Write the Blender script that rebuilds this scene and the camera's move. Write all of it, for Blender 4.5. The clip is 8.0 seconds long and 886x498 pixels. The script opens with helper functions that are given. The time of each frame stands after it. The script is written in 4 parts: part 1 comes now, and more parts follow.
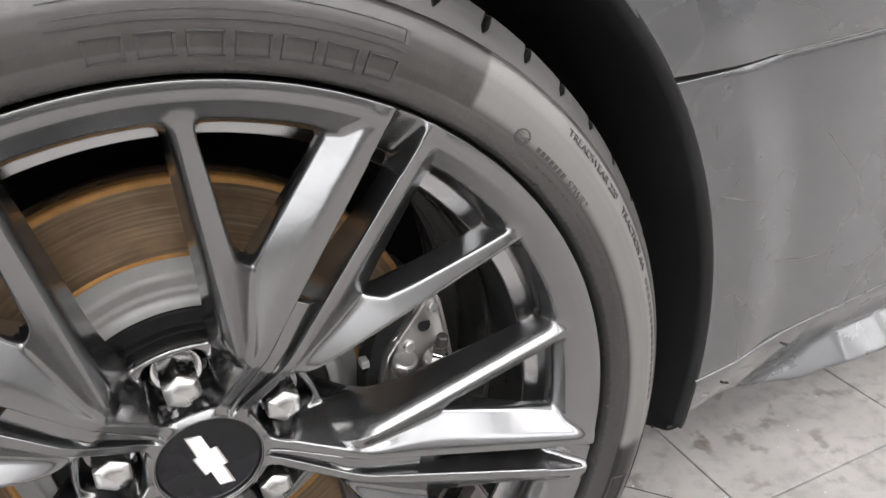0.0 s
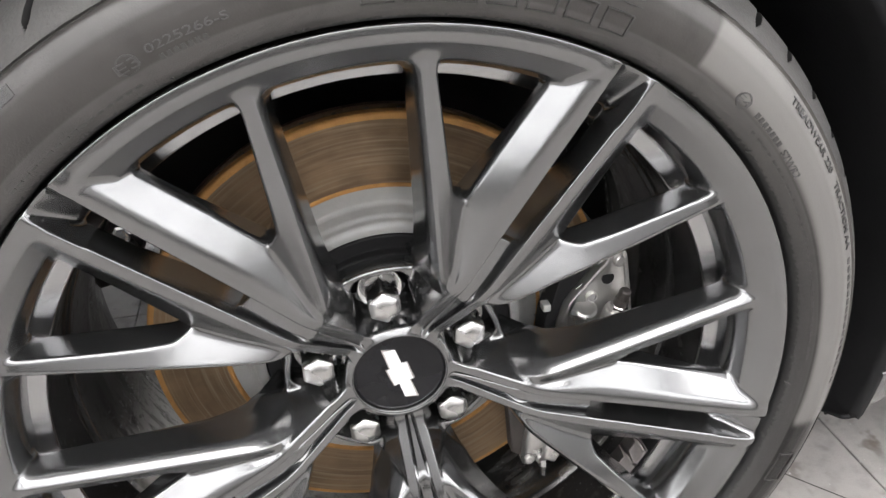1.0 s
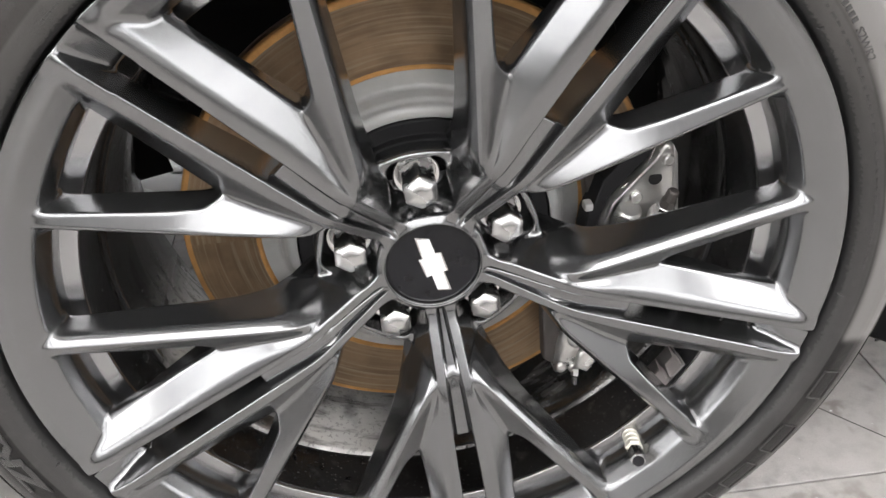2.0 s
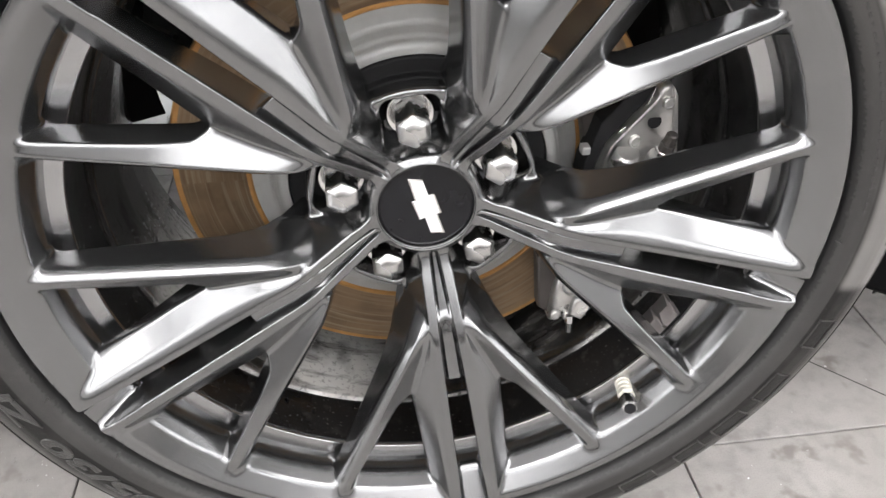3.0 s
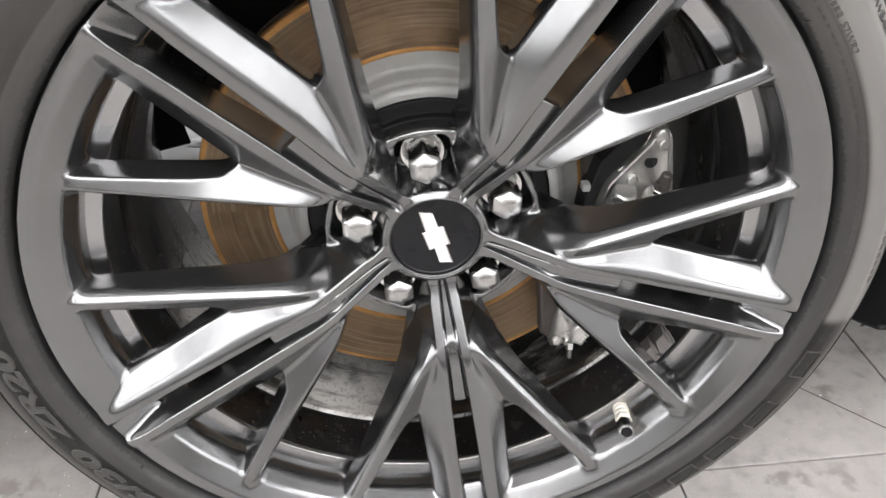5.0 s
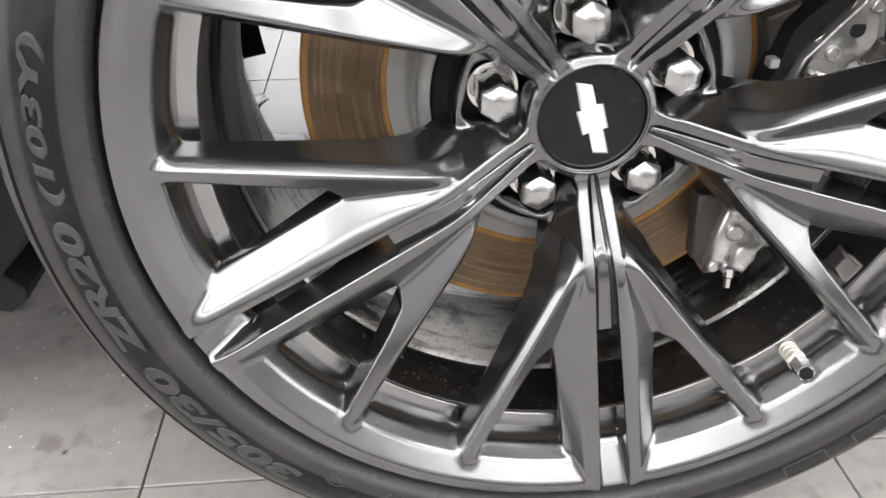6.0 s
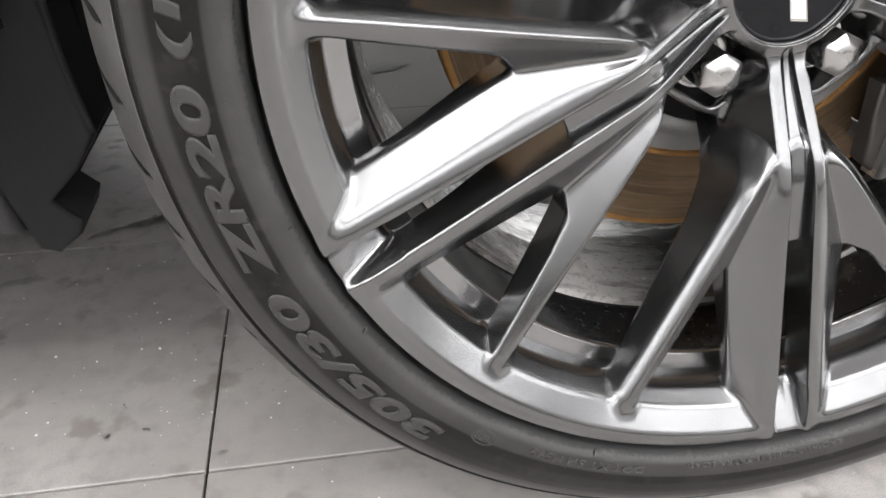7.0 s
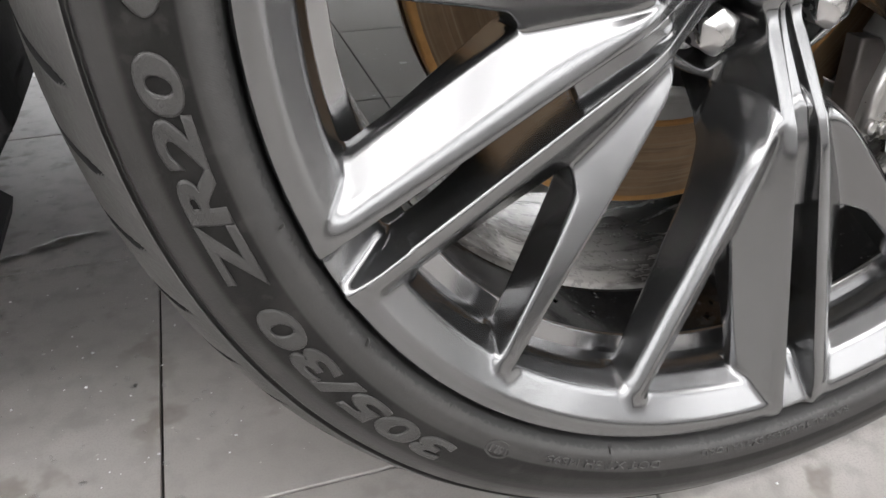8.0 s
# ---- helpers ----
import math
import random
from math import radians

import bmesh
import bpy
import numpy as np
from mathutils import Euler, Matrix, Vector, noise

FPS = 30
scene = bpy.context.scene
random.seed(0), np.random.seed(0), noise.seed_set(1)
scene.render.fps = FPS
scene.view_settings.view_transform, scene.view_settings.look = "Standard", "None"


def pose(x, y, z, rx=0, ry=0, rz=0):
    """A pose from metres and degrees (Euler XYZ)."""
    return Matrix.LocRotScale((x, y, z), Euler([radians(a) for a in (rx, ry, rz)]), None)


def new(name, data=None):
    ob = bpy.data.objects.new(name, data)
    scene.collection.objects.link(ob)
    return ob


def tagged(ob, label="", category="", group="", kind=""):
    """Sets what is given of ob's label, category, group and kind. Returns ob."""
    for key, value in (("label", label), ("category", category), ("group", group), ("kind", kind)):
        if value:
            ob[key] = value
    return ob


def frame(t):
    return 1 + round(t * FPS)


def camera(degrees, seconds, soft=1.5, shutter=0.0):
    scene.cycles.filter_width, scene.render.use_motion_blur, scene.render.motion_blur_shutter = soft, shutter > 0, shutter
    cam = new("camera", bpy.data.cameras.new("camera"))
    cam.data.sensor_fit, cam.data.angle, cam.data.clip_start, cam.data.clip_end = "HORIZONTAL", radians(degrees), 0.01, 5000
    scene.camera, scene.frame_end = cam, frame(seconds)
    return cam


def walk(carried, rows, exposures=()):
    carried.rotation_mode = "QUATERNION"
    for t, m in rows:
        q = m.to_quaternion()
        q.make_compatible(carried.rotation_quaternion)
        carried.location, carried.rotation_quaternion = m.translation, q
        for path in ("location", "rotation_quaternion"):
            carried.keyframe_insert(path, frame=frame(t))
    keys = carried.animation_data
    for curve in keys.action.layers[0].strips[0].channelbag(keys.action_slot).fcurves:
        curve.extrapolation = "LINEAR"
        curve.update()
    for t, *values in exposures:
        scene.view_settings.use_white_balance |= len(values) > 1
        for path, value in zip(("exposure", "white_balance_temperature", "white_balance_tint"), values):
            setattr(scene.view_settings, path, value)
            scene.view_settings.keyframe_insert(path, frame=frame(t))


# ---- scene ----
cam = camera(61.26, 8.0)
ROWS = [
    (0.0, -0.0131, -0.3518, 0.6879, 62.69, 2.12, -25.76),
    (0.5, -0.0397, -0.3619, 0.6965, 61.44, 2.35, -17.66),
    (1.0, -0.0521, -0.3687, 0.6934, 60.02, 1.85, -12.53),
    (1.5, -0.0513, -0.3739, 0.6739, 58.46, 1.33, -9.79),
    (2.0, -0.0516, -0.3769, 0.6457, 56.40, 1.14, -8.34),
    (2.2, -0.0508, -0.3777, 0.6331, 55.78, 0.90, -8.29),
    (3.3, -0.0404, -0.3811, 0.6291, 52.92, 0.24, -7.25),
    (3.5, -0.0314, -0.3842, 0.6569, 52.70, 0.56, -6.65),
    (4.0, -0.0324, -0.3999, 0.6728, 53.62, 0.47, -6.75),
    (4.2, -0.0325, -0.4096, 0.6718, 53.55, 0.39, -6.85),
    (5.3, -0.0603, -0.3972, 0.6305, 56.85, 0.04, -6.23),
    (5.5, -0.0710, -0.3827, 0.5971, 57.83, 0.26, -5.56),
    (6.0, -0.1319, -0.3552, 0.5248, 56.50, 0.13, -5.28),
    (6.5, -0.1985, -0.3254, 0.4817, 56.87, 0.20, -6.04),
    (7.0, -0.2460, -0.2945, 0.4278, 56.77, -0.06, -9.64),
    (7.5, -0.2604, -0.2698, 0.4089, 56.82, -0.49, -15.50),
    (8.0, -0.2849, -0.2457, 0.3967, 57.05, -0.40, -18.61),
]

walk(cam, [(t, pose(x, y, z, rx, ry, rz)) for t, x, y, z, rx, ry, rz in ROWS], [(0.0, 2.96, 6500, 11.4), (2.0, 3.03, 6500, 11.4), (5.5, 3.06, 6500, 11.4), (7.0, 2.95, 6500, 11.4), (8.0, 2.85, 6500, 11.4)])

# ---- world ----
world = bpy.data.worlds.new("world")
scene.world = world
world.use_nodes = True
world.node_tree.nodes["Background"].inputs[0].default_value = (0.9, 0.95, 1.0, 1)
world.node_tree.nodes["Background"].inputs[1].default_value = 0.15

AXLE = 0.335          # height of the wheel's centre
SPIN = 6.26           # turn of the spoke pattern, degrees
SECTORS = (-90, -18, 54, 126, 198)


# ---- materials ----
def material(name, base, rough=0.5, metal=0.0, coat=0.0, var=0.15, scale=40.0, bump=0.0, bump_scale=200.0, rough_var=0.1, spec=0.5):
    """A surface with two scales of variation in colour, roughness and fine relief."""
    m = bpy.data.materials.new(name)
    m.use_nodes = True
    nt = m.node_tree
    b = nt.nodes["Principled BSDF"]
    tc = nt.nodes.new("ShaderNodeTexCoord")
    n1 = nt.nodes.new("ShaderNodeTexNoise")
    n1.inputs["Scale"].default_value, n1.inputs["Detail"].default_value = scale, 6
    n2 = nt.nodes.new("ShaderNodeTexNoise")
    n2.inputs["Scale"].default_value, n2.inputs["Detail"].default_value = scale * 0.13, 3
    mixn = nt.nodes.new("ShaderNodeMath")
    mixn.operation = "MULTIPLY_ADD"
    mixn.inputs[1].default_value = 0.5
    half = nt.nodes.new("ShaderNodeMath")
    half.operation = "MULTIPLY"
    half.inputs[1].default_value = 0.5
    ramp = nt.nodes.new("ShaderNodeMix")
    ramp.data_type = "RGBA"
    dark = tuple(c * (1 - var) for c in base)
    lite = tuple(min(1, c * (1 + var)) for c in base)
    ramp.inputs["A"].default_value, ramp.inputs["B"].default_value = (*dark, 1), (*lite, 1)
    mr = nt.nodes.new("ShaderNodeMapRange")
    mr.inputs["From Min"].default_value, mr.inputs["From Max"].default_value = 0.3, 0.7
    mr.inputs["To Min"].default_value, mr.inputs["To Max"].default_value = rough - rough_var, rough + rough_var
    lk = nt.links.new
    for n in (n1, n2):
        lk(tc.outputs["Object"], n.inputs["Vector"])
    lk(n1.outputs["Fac"], mixn.inputs[0])
    lk(n2.outputs["Fac"], half.inputs[0])
    lk(half.outputs[0], mixn.inputs[2])
    con = nt.nodes.new("ShaderNodeMapRange")
    con.inputs["From Min"].default_value, con.inputs["From Max"].default_value = 0.35, 0.65
    lk(mixn.outputs[0], con.inputs["Value"])
    lk(con.outputs[0], ramp.inputs["Factor"])
    lk(ramp.outputs["Result"], b.inputs["Base Color"])
    lk(mixn.outputs[0], mr.inputs["Value"])
    lk(mr.outputs[0], b.inputs["Roughness"])
    b.inputs["Metallic"].default_value = metal
    b.inputs["Coat Weight"].default_value = coat
    b.inputs["Coat Roughness"].default_value = 0.06
    b.inputs["Specular IOR Level"].default_value = spec
    if bump:
        nb = nt.nodes.new("ShaderNodeTexNoise")
        nb.inputs["Scale"].default_value, nb.inputs["Detail"].default_value = bump_scale, 4
        lk(tc.outputs["Object"], nb.inputs["Vector"])
        bp = nt.nodes.new("ShaderNodeBump")
        bp.inputs["Strength"].default_value, bp.inputs["Distance"].default_value = bump, 0.001
        lk(nb.outputs["Fac"], bp.inputs["Height"])
        lk(bp.outputs[0], b.inputs["Normal"])
    return m


def glowing(name, colour, power):
    m = bpy.data.materials.new(name)
    m.use_nodes = True
    b = m.node_tree.nodes["Principled BSDF"]
    b.inputs["Emission Color"].default_value, b.inputs["Emission Strength"].default_value = (*colour, 1), power
    return m


ALLOY = material("gunmetal_alloy", (0.235, 0.237, 0.241), 0.165, 0.945, 0.40, 0.05, 6, 0.06, 2200, 0.03)
BARE = material("stained_glare_rim_well", (0.16, 0.16, 0.16), 0.17, 0.85, 0.0, 0.3, 12, 0.06, 120, 0.05)
NUT = material("bright_zinc", (0.60, 0.595, 0.59), 0.27, 1.0, 0.0, 0.05, 120, 0.04, 900, 0.05)
WEIGHT = material("dull_grey_weight", (0.36, 0.33, 0.32), 0.5, 0.4, 0.0, 0.15, 60, 0.1, 400)
BARREL = material("barrel_dark", (0.014, 0.014, 0.0145), 0.16, 0.0, 0.0, 0.4, 14, 0.1, 160, 0.06, spec=0.28)
STEP = material("satin_alloy", (0.44, 0.44, 0.445), 0.24, 1.0, 0.0, 0.05, 40, 0.0, 300, 0.04)
RUBBER = material("tyre_rubber", (0.018, 0.0172, 0.0168), 0.36, 0.0, 0.0, 0.25, 30, 0.15, 900, 0.08, spec=0.75)
LETTER = material("raised_rubber", (0.046, 0.045, 0.044), 0.34, 0.0, 0.0, 0.25, 60, 0.4, 1800, 0.06)
SMALLPRINT = material("small_raised_rubber", (0.066, 0.065, 0.064), 0.4, 0.0, 0.0, 0.2, 60, 0.2, 1500, 0.06)
TREAD = material("worn_tread_rubber", (0.076, 0.074, 0.072), 0.5, 0.0, 0.0, 0.3, 25, 0.3, 500, 0.1)
GROOVE_SHADE = material("groove_shade", (0.010, 0.010, 0.010), 0.7, 0.0, 0.0, 0.3, 60, 0.0, 300, 0.1, spec=0.2)
CHROME = material("chrome", (0.78, 0.77, 0.76), 0.12, 1.0, 0.0, 0.04, 80, 0.0, 300, 0.03)
CAPBLACK = material("cap_black", (0.010, 0.010, 0.012), 0.16, 0.0, 0.0, 0.3, 30, 0.02, 800, 0.06, spec=0.3)
WHITE = material("emblem_white", (0.85, 0.85, 0.86), 0.3, 0.0, 0.3, 0.04, 100)
RUST = material("rusty_disc_face", (0.28, 0.190, 0.115), 0.42, 0.6, 0.0, 0.4, 30, 0.25, 250, 0.1)
RUSTEDGE = material("rusty_disc_edge", (0.50, 0.26, 0.085), 0.6, 0.2, 0.0, 0.35, 60, 0.4, 400, 0.1)
HAT = material("cast_disc_hat", (0.47, 0.47, 0.46), 0.5, 0.3, 0.0, 0.12, 60, 0.2, 500, 0.08)
CALIPER = material("cast_aluminium", (0.56, 0.55, 0.535), 0.31, 0.80, 0.0, 0.15, 50, 0.25, 350, 0.08)
BLACK = material("black_plastic", (0.014, 0.014, 0.015), 0.65, 0.0, 0.0, 0.3, 20, 0.2, 300, 0.1, spec=0.25)
SILL = material("dark_sill_plastic", (0.045, 0.045, 0.047), 0.5, 0.0, 0.0, 0.2, 30, 0.3, 400, 0.1)
STEEL = material("dark_steel", (0.10, 0.09, 0.085), 0.5, 0.6, 0.0, 0.3, 40, 0.3, 300, 0.1)
PAINT = material("grey_metallic_paint", (0.122, 0.124, 0.129), 0.27, 0.6, 0.8, 0.06, 8, 0.02, 2500, 0.05)
BRASS = material("dull_brass", (0.80, 0.77, 0.68), 0.34, 0.4, 0.0, 0.2, 80, 0.2, 600, 0.1)
TILE = material("grey_stone_tile", (0.485, 0.464, 0.449), 0.36, 0.0, 0.0, 0.2, 9, 0.15, 130, 0.1)
GROUT = material("dark_grout", (0.035, 0.033, 0.03), 0.8, 0.0, 0.0, 0.3, 60)
WALL = material("grey_wall_paint", (0.68, 0.68, 0.675), 0.6, 0.0, 0.0, 0.06, 2)
CEILING = material("white_ceiling_paint", (0.78, 0.78, 0.77), 0.7, 0.0, 0.0, 0.04, 2)
DARKWALL = material("dark_reflection_band", (0.06, 0.06, 0.061), 0.6, 0.0, 0.0, 0.15, 2)
LED = glowing("led_panel", (1.0, 0.985, 0.975), 1.45)
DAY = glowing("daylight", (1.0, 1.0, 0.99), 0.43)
BRIGHT = glowing("bright_daylight", (0.99, 0.995, 1.0), 0.32)


def polar_nodes(nt):
    """Radius from the axle and angle in degrees, as node outputs."""
    geo = nt.nodes.new("ShaderNodeNewGeometry")
    sep = nt.nodes.new("ShaderNodeSeparateXYZ")
    nt.links.new(geo.outputs["Position"], sep.inputs[0])

    def calc(op, a, b=None):
        n = nt.nodes.new("ShaderNodeMath")
        n.operation = op
        for i, q in enumerate((a, b)):
            if q is None:
                continue
            if isinstance(q, (int, float)):
                n.inputs[i].default_value = q
            else:
                nt.links.new(q, n.inputs[i])
        return n.outputs[0]

    z = calc("SUBTRACT", sep.outputs["Z"], AXLE)
    r = calc("SQRT", calc("ADD", calc("MULTIPLY", sep.outputs["X"], sep.outputs["X"]), calc("MULTIPLY", z, z)))
    a = calc("MULTIPLY", calc("ARCTAN2", z, sep.outputs["X"]), 57.2958)
    return r, a, calc


def ramp_between(nt, value, lo, hi):
    n = nt.nodes.new("ShaderNodeMapRange")
    n.interpolation_type = "SMOOTHSTEP"
    n.inputs["From Min"].default_value, n.inputs["From Max"].default_value = lo, hi
    nt.links.new(value, n.inputs["Value"])
    return n.outputs[0]


def blend_colour(m, mask, colour, rough=None):
    """Lays a second colour over a material where the mask is 1."""
    nt = m.node_tree
    b = nt.nodes["Principled BSDF"]
    old = b.inputs["Base Color"].links[0].from_socket
    mix = nt.nodes.new("ShaderNodeMix")
    mix.data_type = "RGBA"
    nt.links.new(mask, mix.inputs["Factor"])
    nt.links.new(old, mix.inputs["A"])
    mix.inputs["B"].default_value = (*colour, 1)
    nt.links.new(mix.outputs["Result"], b.inputs["Base Color"])
    if rough is not None:
        oldr = b.inputs["Roughness"].links[0].from_socket
        mr = nt.nodes.new("ShaderNodeMix")
        nt.links.new(mask, mr.inputs["Factor"])
        nt.links.new(oldr, mr.inputs["A"])
        mr.inputs["B"].default_value = rough
        nt.links.new(mr.outputs["Result"], b.inputs["Roughness"])


def noise_mask(nt, scale, lo, hi, detail=4, vector=None):
    n = nt.nodes.new("ShaderNodeTexNoise")
    n.inputs["Scale"].default_value, n.inputs["Detail"].default_value = scale, detail
    if vector is None:
        geo = nt.nodes.new("ShaderNodeNewGeometry")
        vector = geo.outputs["Position"]
    nt.links.new(vector, n.inputs["Vector"])
    return ramp_between(nt, n.outputs["Fac"], lo, hi)


def calc_half(nt, mask, factor):
    n = nt.nodes.new("ShaderNodeMath")
    n.operation = "MULTIPLY"
    n.inputs[1].default_value = factor
    nt.links.new(mask, n.inputs[0])
    return n.outputs[0]


# the dry, paler stretch of the sidewall
nt = RUBBER.node_tree
r, a, calc = polar_nodes(nt)
band = calc("MULTIPLY", ramp_between(nt, r, 0.2752, 0.2768), ramp_between(nt, r, 0.2880, 0.2858))
blend_colour(RUBBER, calc("MULTIPLY", band, 0.8), (0.024, 0.0230, 0.0224), 0.42)
letters = calc("MULTIPLY", ramp_between(nt, r, 0.2868, 0.2885), ramp_between(nt, r, 0.3095, 0.3060))
blend_colour(RUBBER, calc("MULTIPLY", letters, 0.8), (0.009, 0.0088, 0.0086), 0.33)
nt.links.new(calc("SUBTRACT", 0.75, calc("MULTIPLY", letters, 0.50)), nt.nodes["Principled BSDF"].inputs["Specular IOR Level"])
# paler upper sidewall: dust film, with the ceiling's sheen put into the colour
sheen_dust = calc("MULTIPLY", ramp_between(nt, a, 15.0, 50.0), ramp_between(nt, a, 165.0, 120.0))
blend_colour(RUBBER, calc("MULTIPLY", sheen_dust, 0.75), (0.064, 0.060, 0.057), 0.42)
blend_colour(RUBBER, calc("MULTIPLY", noise_mask(nt, 55.0, 0.50, 0.70, 5), 0.45), (0.034, 0.0325, 0.031), 0.46)
blend_colour(RUBBER, calc("MULTIPLY", noise_mask(nt, 17.0, 0.54, 0.66, 4), 0.4), (0.036, 0.0345, 0.033), 0.44)
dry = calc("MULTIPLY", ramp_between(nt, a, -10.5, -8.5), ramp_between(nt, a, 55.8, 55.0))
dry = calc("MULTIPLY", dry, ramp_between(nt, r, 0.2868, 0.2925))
# shade of the gap beside the rim, painted near-black with a ragged edge
ragged = calc("ADD", r, calc("MULTIPLY", noise_mask(nt, 520.0, 0.3, 0.7, 3), -0.0016))
blend_colour(RUBBER, ramp_between(nt, ragged, 0.2764, 0.2750), (0.007, 0.007, 0.007), 0.6)
blend_colour(RUBBER, calc("MULTIPLY", noise_mask(nt, 95.0, 0.60, 0.68, 3), 0.35), (0.045, 0.043, 0.041), 0.48)
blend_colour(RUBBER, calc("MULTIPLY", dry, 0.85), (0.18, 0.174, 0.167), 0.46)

# fine radial ribs beside the rim
ribs = calc("MULTIPLY", calc("SINE", calc("ADD", calc("MULTIPLY", a, 62.0), calc("MULTIPLY", r, 1800.0))), calc("MULTIPLY", ramp_between(nt, r, 0.2758, 0.2770), ramp_between(nt, r, 0.2862, 0.2830)))
bsdf = nt.nodes["Principled BSDF"]
rib_bump = nt.nodes.new("ShaderNodeBump")
rib_bump.inputs["Strength"].default_value, rib_bump.inputs["Distance"].default_value = 0.26, 0.0003
nt.links.new(ribs, rib_bump.inputs["Height"])
nt.links.new(bsdf.inputs["Normal"].links[0].from_socket, rib_bump.inputs["Normal"])
nt.links.new(rib_bump.outputs[0], bsdf.inputs["Normal"])

# streaks round the disc
nt = RUST.node_tree
r, a, calc = polar_nodes(nt)
comb = nt.nodes.new("ShaderNodeCombineXYZ")
nt.links.new(calc("MULTIPLY", r, 420.0), comb.inputs[0])
nt.links.new(calc("MULTIPLY", a, 0.02), comb.inputs[1])
blend_colour(RUST, calc("MULTIPLY", noise_mask(nt, 1.0, 0.45, 0.72, 5, comb.outputs[0]), 0.75), (0.36, 0.29, 0.20), 0.32)
comb2 = nt.nodes.new("ShaderNodeCombineXYZ")
nt.links.new(calc("MULTIPLY", r, 230.0), comb2.inputs[0])
nt.links.new(calc("MULTIPLY", a, 0.035), comb2.inputs[1])
blend_colour(RUST, calc("MULTIPLY", noise_mask(nt, 1.0, 0.5, 0.7, 3, comb2.outputs[0]), 0.6), (0.16, 0.10, 0.06), 0.45)

# tiles: clouds, brown stains, damp patches
nt = TILE.node_tree
blend_colour(TILE, calc_half(nt, noise_mask(nt, 5.5, 0.42, 0.70, 6), 0.75), (0.38, 0.360, 0.346), 0.30)
blend_colour(TILE, noise_mask(nt, 24.0, 0.58, 0.72, 3), (0.15, 0.12, 0.09), 0.45)
blend_colour(TILE, calc_half(nt, noise_mask(nt, 48.0, 0.42, 0.72, 6), 0.75), (0.30, 0.285, 0.272))
blend_colour(TILE, calc_half(nt, noise_mask(nt, 700.0, 0.45, 0.70, 2), 0.35), (0.26, 0.25, 0.242))
blend_colour(TILE, calc_half(nt, noise_mask(nt, 3.2, 0.42, 0.62, 4), 0.55), (0.37, 0.35, 0.33), 0.30)
blend_colour(TILE, calc_half(nt, noise_mask(nt, 120.0, 0.73, 0.76, 2), 0.7), (0.62, 0.61, 0.59), 0.4)

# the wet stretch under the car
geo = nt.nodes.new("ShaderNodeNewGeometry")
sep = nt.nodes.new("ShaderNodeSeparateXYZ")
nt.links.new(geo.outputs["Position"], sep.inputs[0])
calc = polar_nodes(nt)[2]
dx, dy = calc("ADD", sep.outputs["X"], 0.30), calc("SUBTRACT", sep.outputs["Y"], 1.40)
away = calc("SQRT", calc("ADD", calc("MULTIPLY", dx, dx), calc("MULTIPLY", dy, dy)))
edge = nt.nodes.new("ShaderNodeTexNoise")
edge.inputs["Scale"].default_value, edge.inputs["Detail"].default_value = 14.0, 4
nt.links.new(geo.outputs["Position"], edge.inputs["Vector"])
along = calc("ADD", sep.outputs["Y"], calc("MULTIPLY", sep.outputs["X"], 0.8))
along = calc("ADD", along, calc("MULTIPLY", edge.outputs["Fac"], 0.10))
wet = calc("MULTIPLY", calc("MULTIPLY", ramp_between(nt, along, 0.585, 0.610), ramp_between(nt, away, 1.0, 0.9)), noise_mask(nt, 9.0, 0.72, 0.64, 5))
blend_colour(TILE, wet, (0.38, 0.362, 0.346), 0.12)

# dust and dried splashes in the barrel
nt = BARREL.node_tree
blend_colour(BARREL, calc_half(nt, noise_mask(nt, 60.0, 0.56, 0.74, 6), 0.3), (0.08, 0.077, 0.073), 0.5)
blend_colour(BARREL, calc_half(nt, noise_mask(nt, 420.0, 0.66, 0.74, 2), 0.4), (0.16, 0.155, 0.15), 0.5)
nt = BARE.node_tree
r, a, calc = polar_nodes(nt)
settled = calc("MULTIPLY", ramp_between(nt, a, -168.0, -140.0), ramp_between(nt, a, -12.0, -40.0))
turn = nt.nodes.new("ShaderNodeCombineXYZ")
sep = nt.nodes.new("ShaderNodeSeparateXYZ")
geo = nt.nodes.new("ShaderNodeNewGeometry")
nt.links.new(geo.outputs["Position"], sep.inputs[0])
nt.links.new(calc("MULTIPLY", a, 0.10), turn.inputs[0])
nt.links.new(calc("MULTIPLY", sep.outputs["Y"], 95.0), turn.inputs[1])
fog = calc("MULTIPLY", settled, noise_mask(nt, 0.9, 0.44, 0.68, 6, turn.outputs[0]))
blend_colour(BARE, calc("MULTIPLY", fog, 0.6), (0.42, 0.41, 0.39), 0.36)
# white reflection on the well's lower left, painted as a pale colour
glare_arc = calc("MULTIPLY", ramp_between(nt, a, -172.0, -150.0), ramp_between(nt, a, -78.0, -112.0))
glare = calc("MULTIPLY", glare_arc, noise_mask(nt, 11.0, 0.34, 0.52, 5))
blend_colour(BARE, glare, (0.80, 0.785, 0.76), 0.22)
nt.links.new(calc("SUBTRACT", 0.85, calc("MULTIPLY", calc("MAXIMUM", glare, calc("MULTIPLY", fog, 0.4)), 0.58)), nt.nodes["Principled BSDF"].inputs["Metallic"])
blend_colour(BARE, calc("MULTIPLY", noise_mask(nt, 0.7, 0.50, 0.64, 5, turn.outputs[0]), 0.75), (0.05, 0.046, 0.043), 0.30)
specks = calc("MULTIPLY", noise_mask(nt, 260.0, 0.58, 0.64, 2), noise_mask(nt, 20.0, 0.36, 0.60, 4))
blend_colour(BARE, calc("MULTIPLY", specks, 0.55), (0.015, 0.015, 0.015), 0.35)


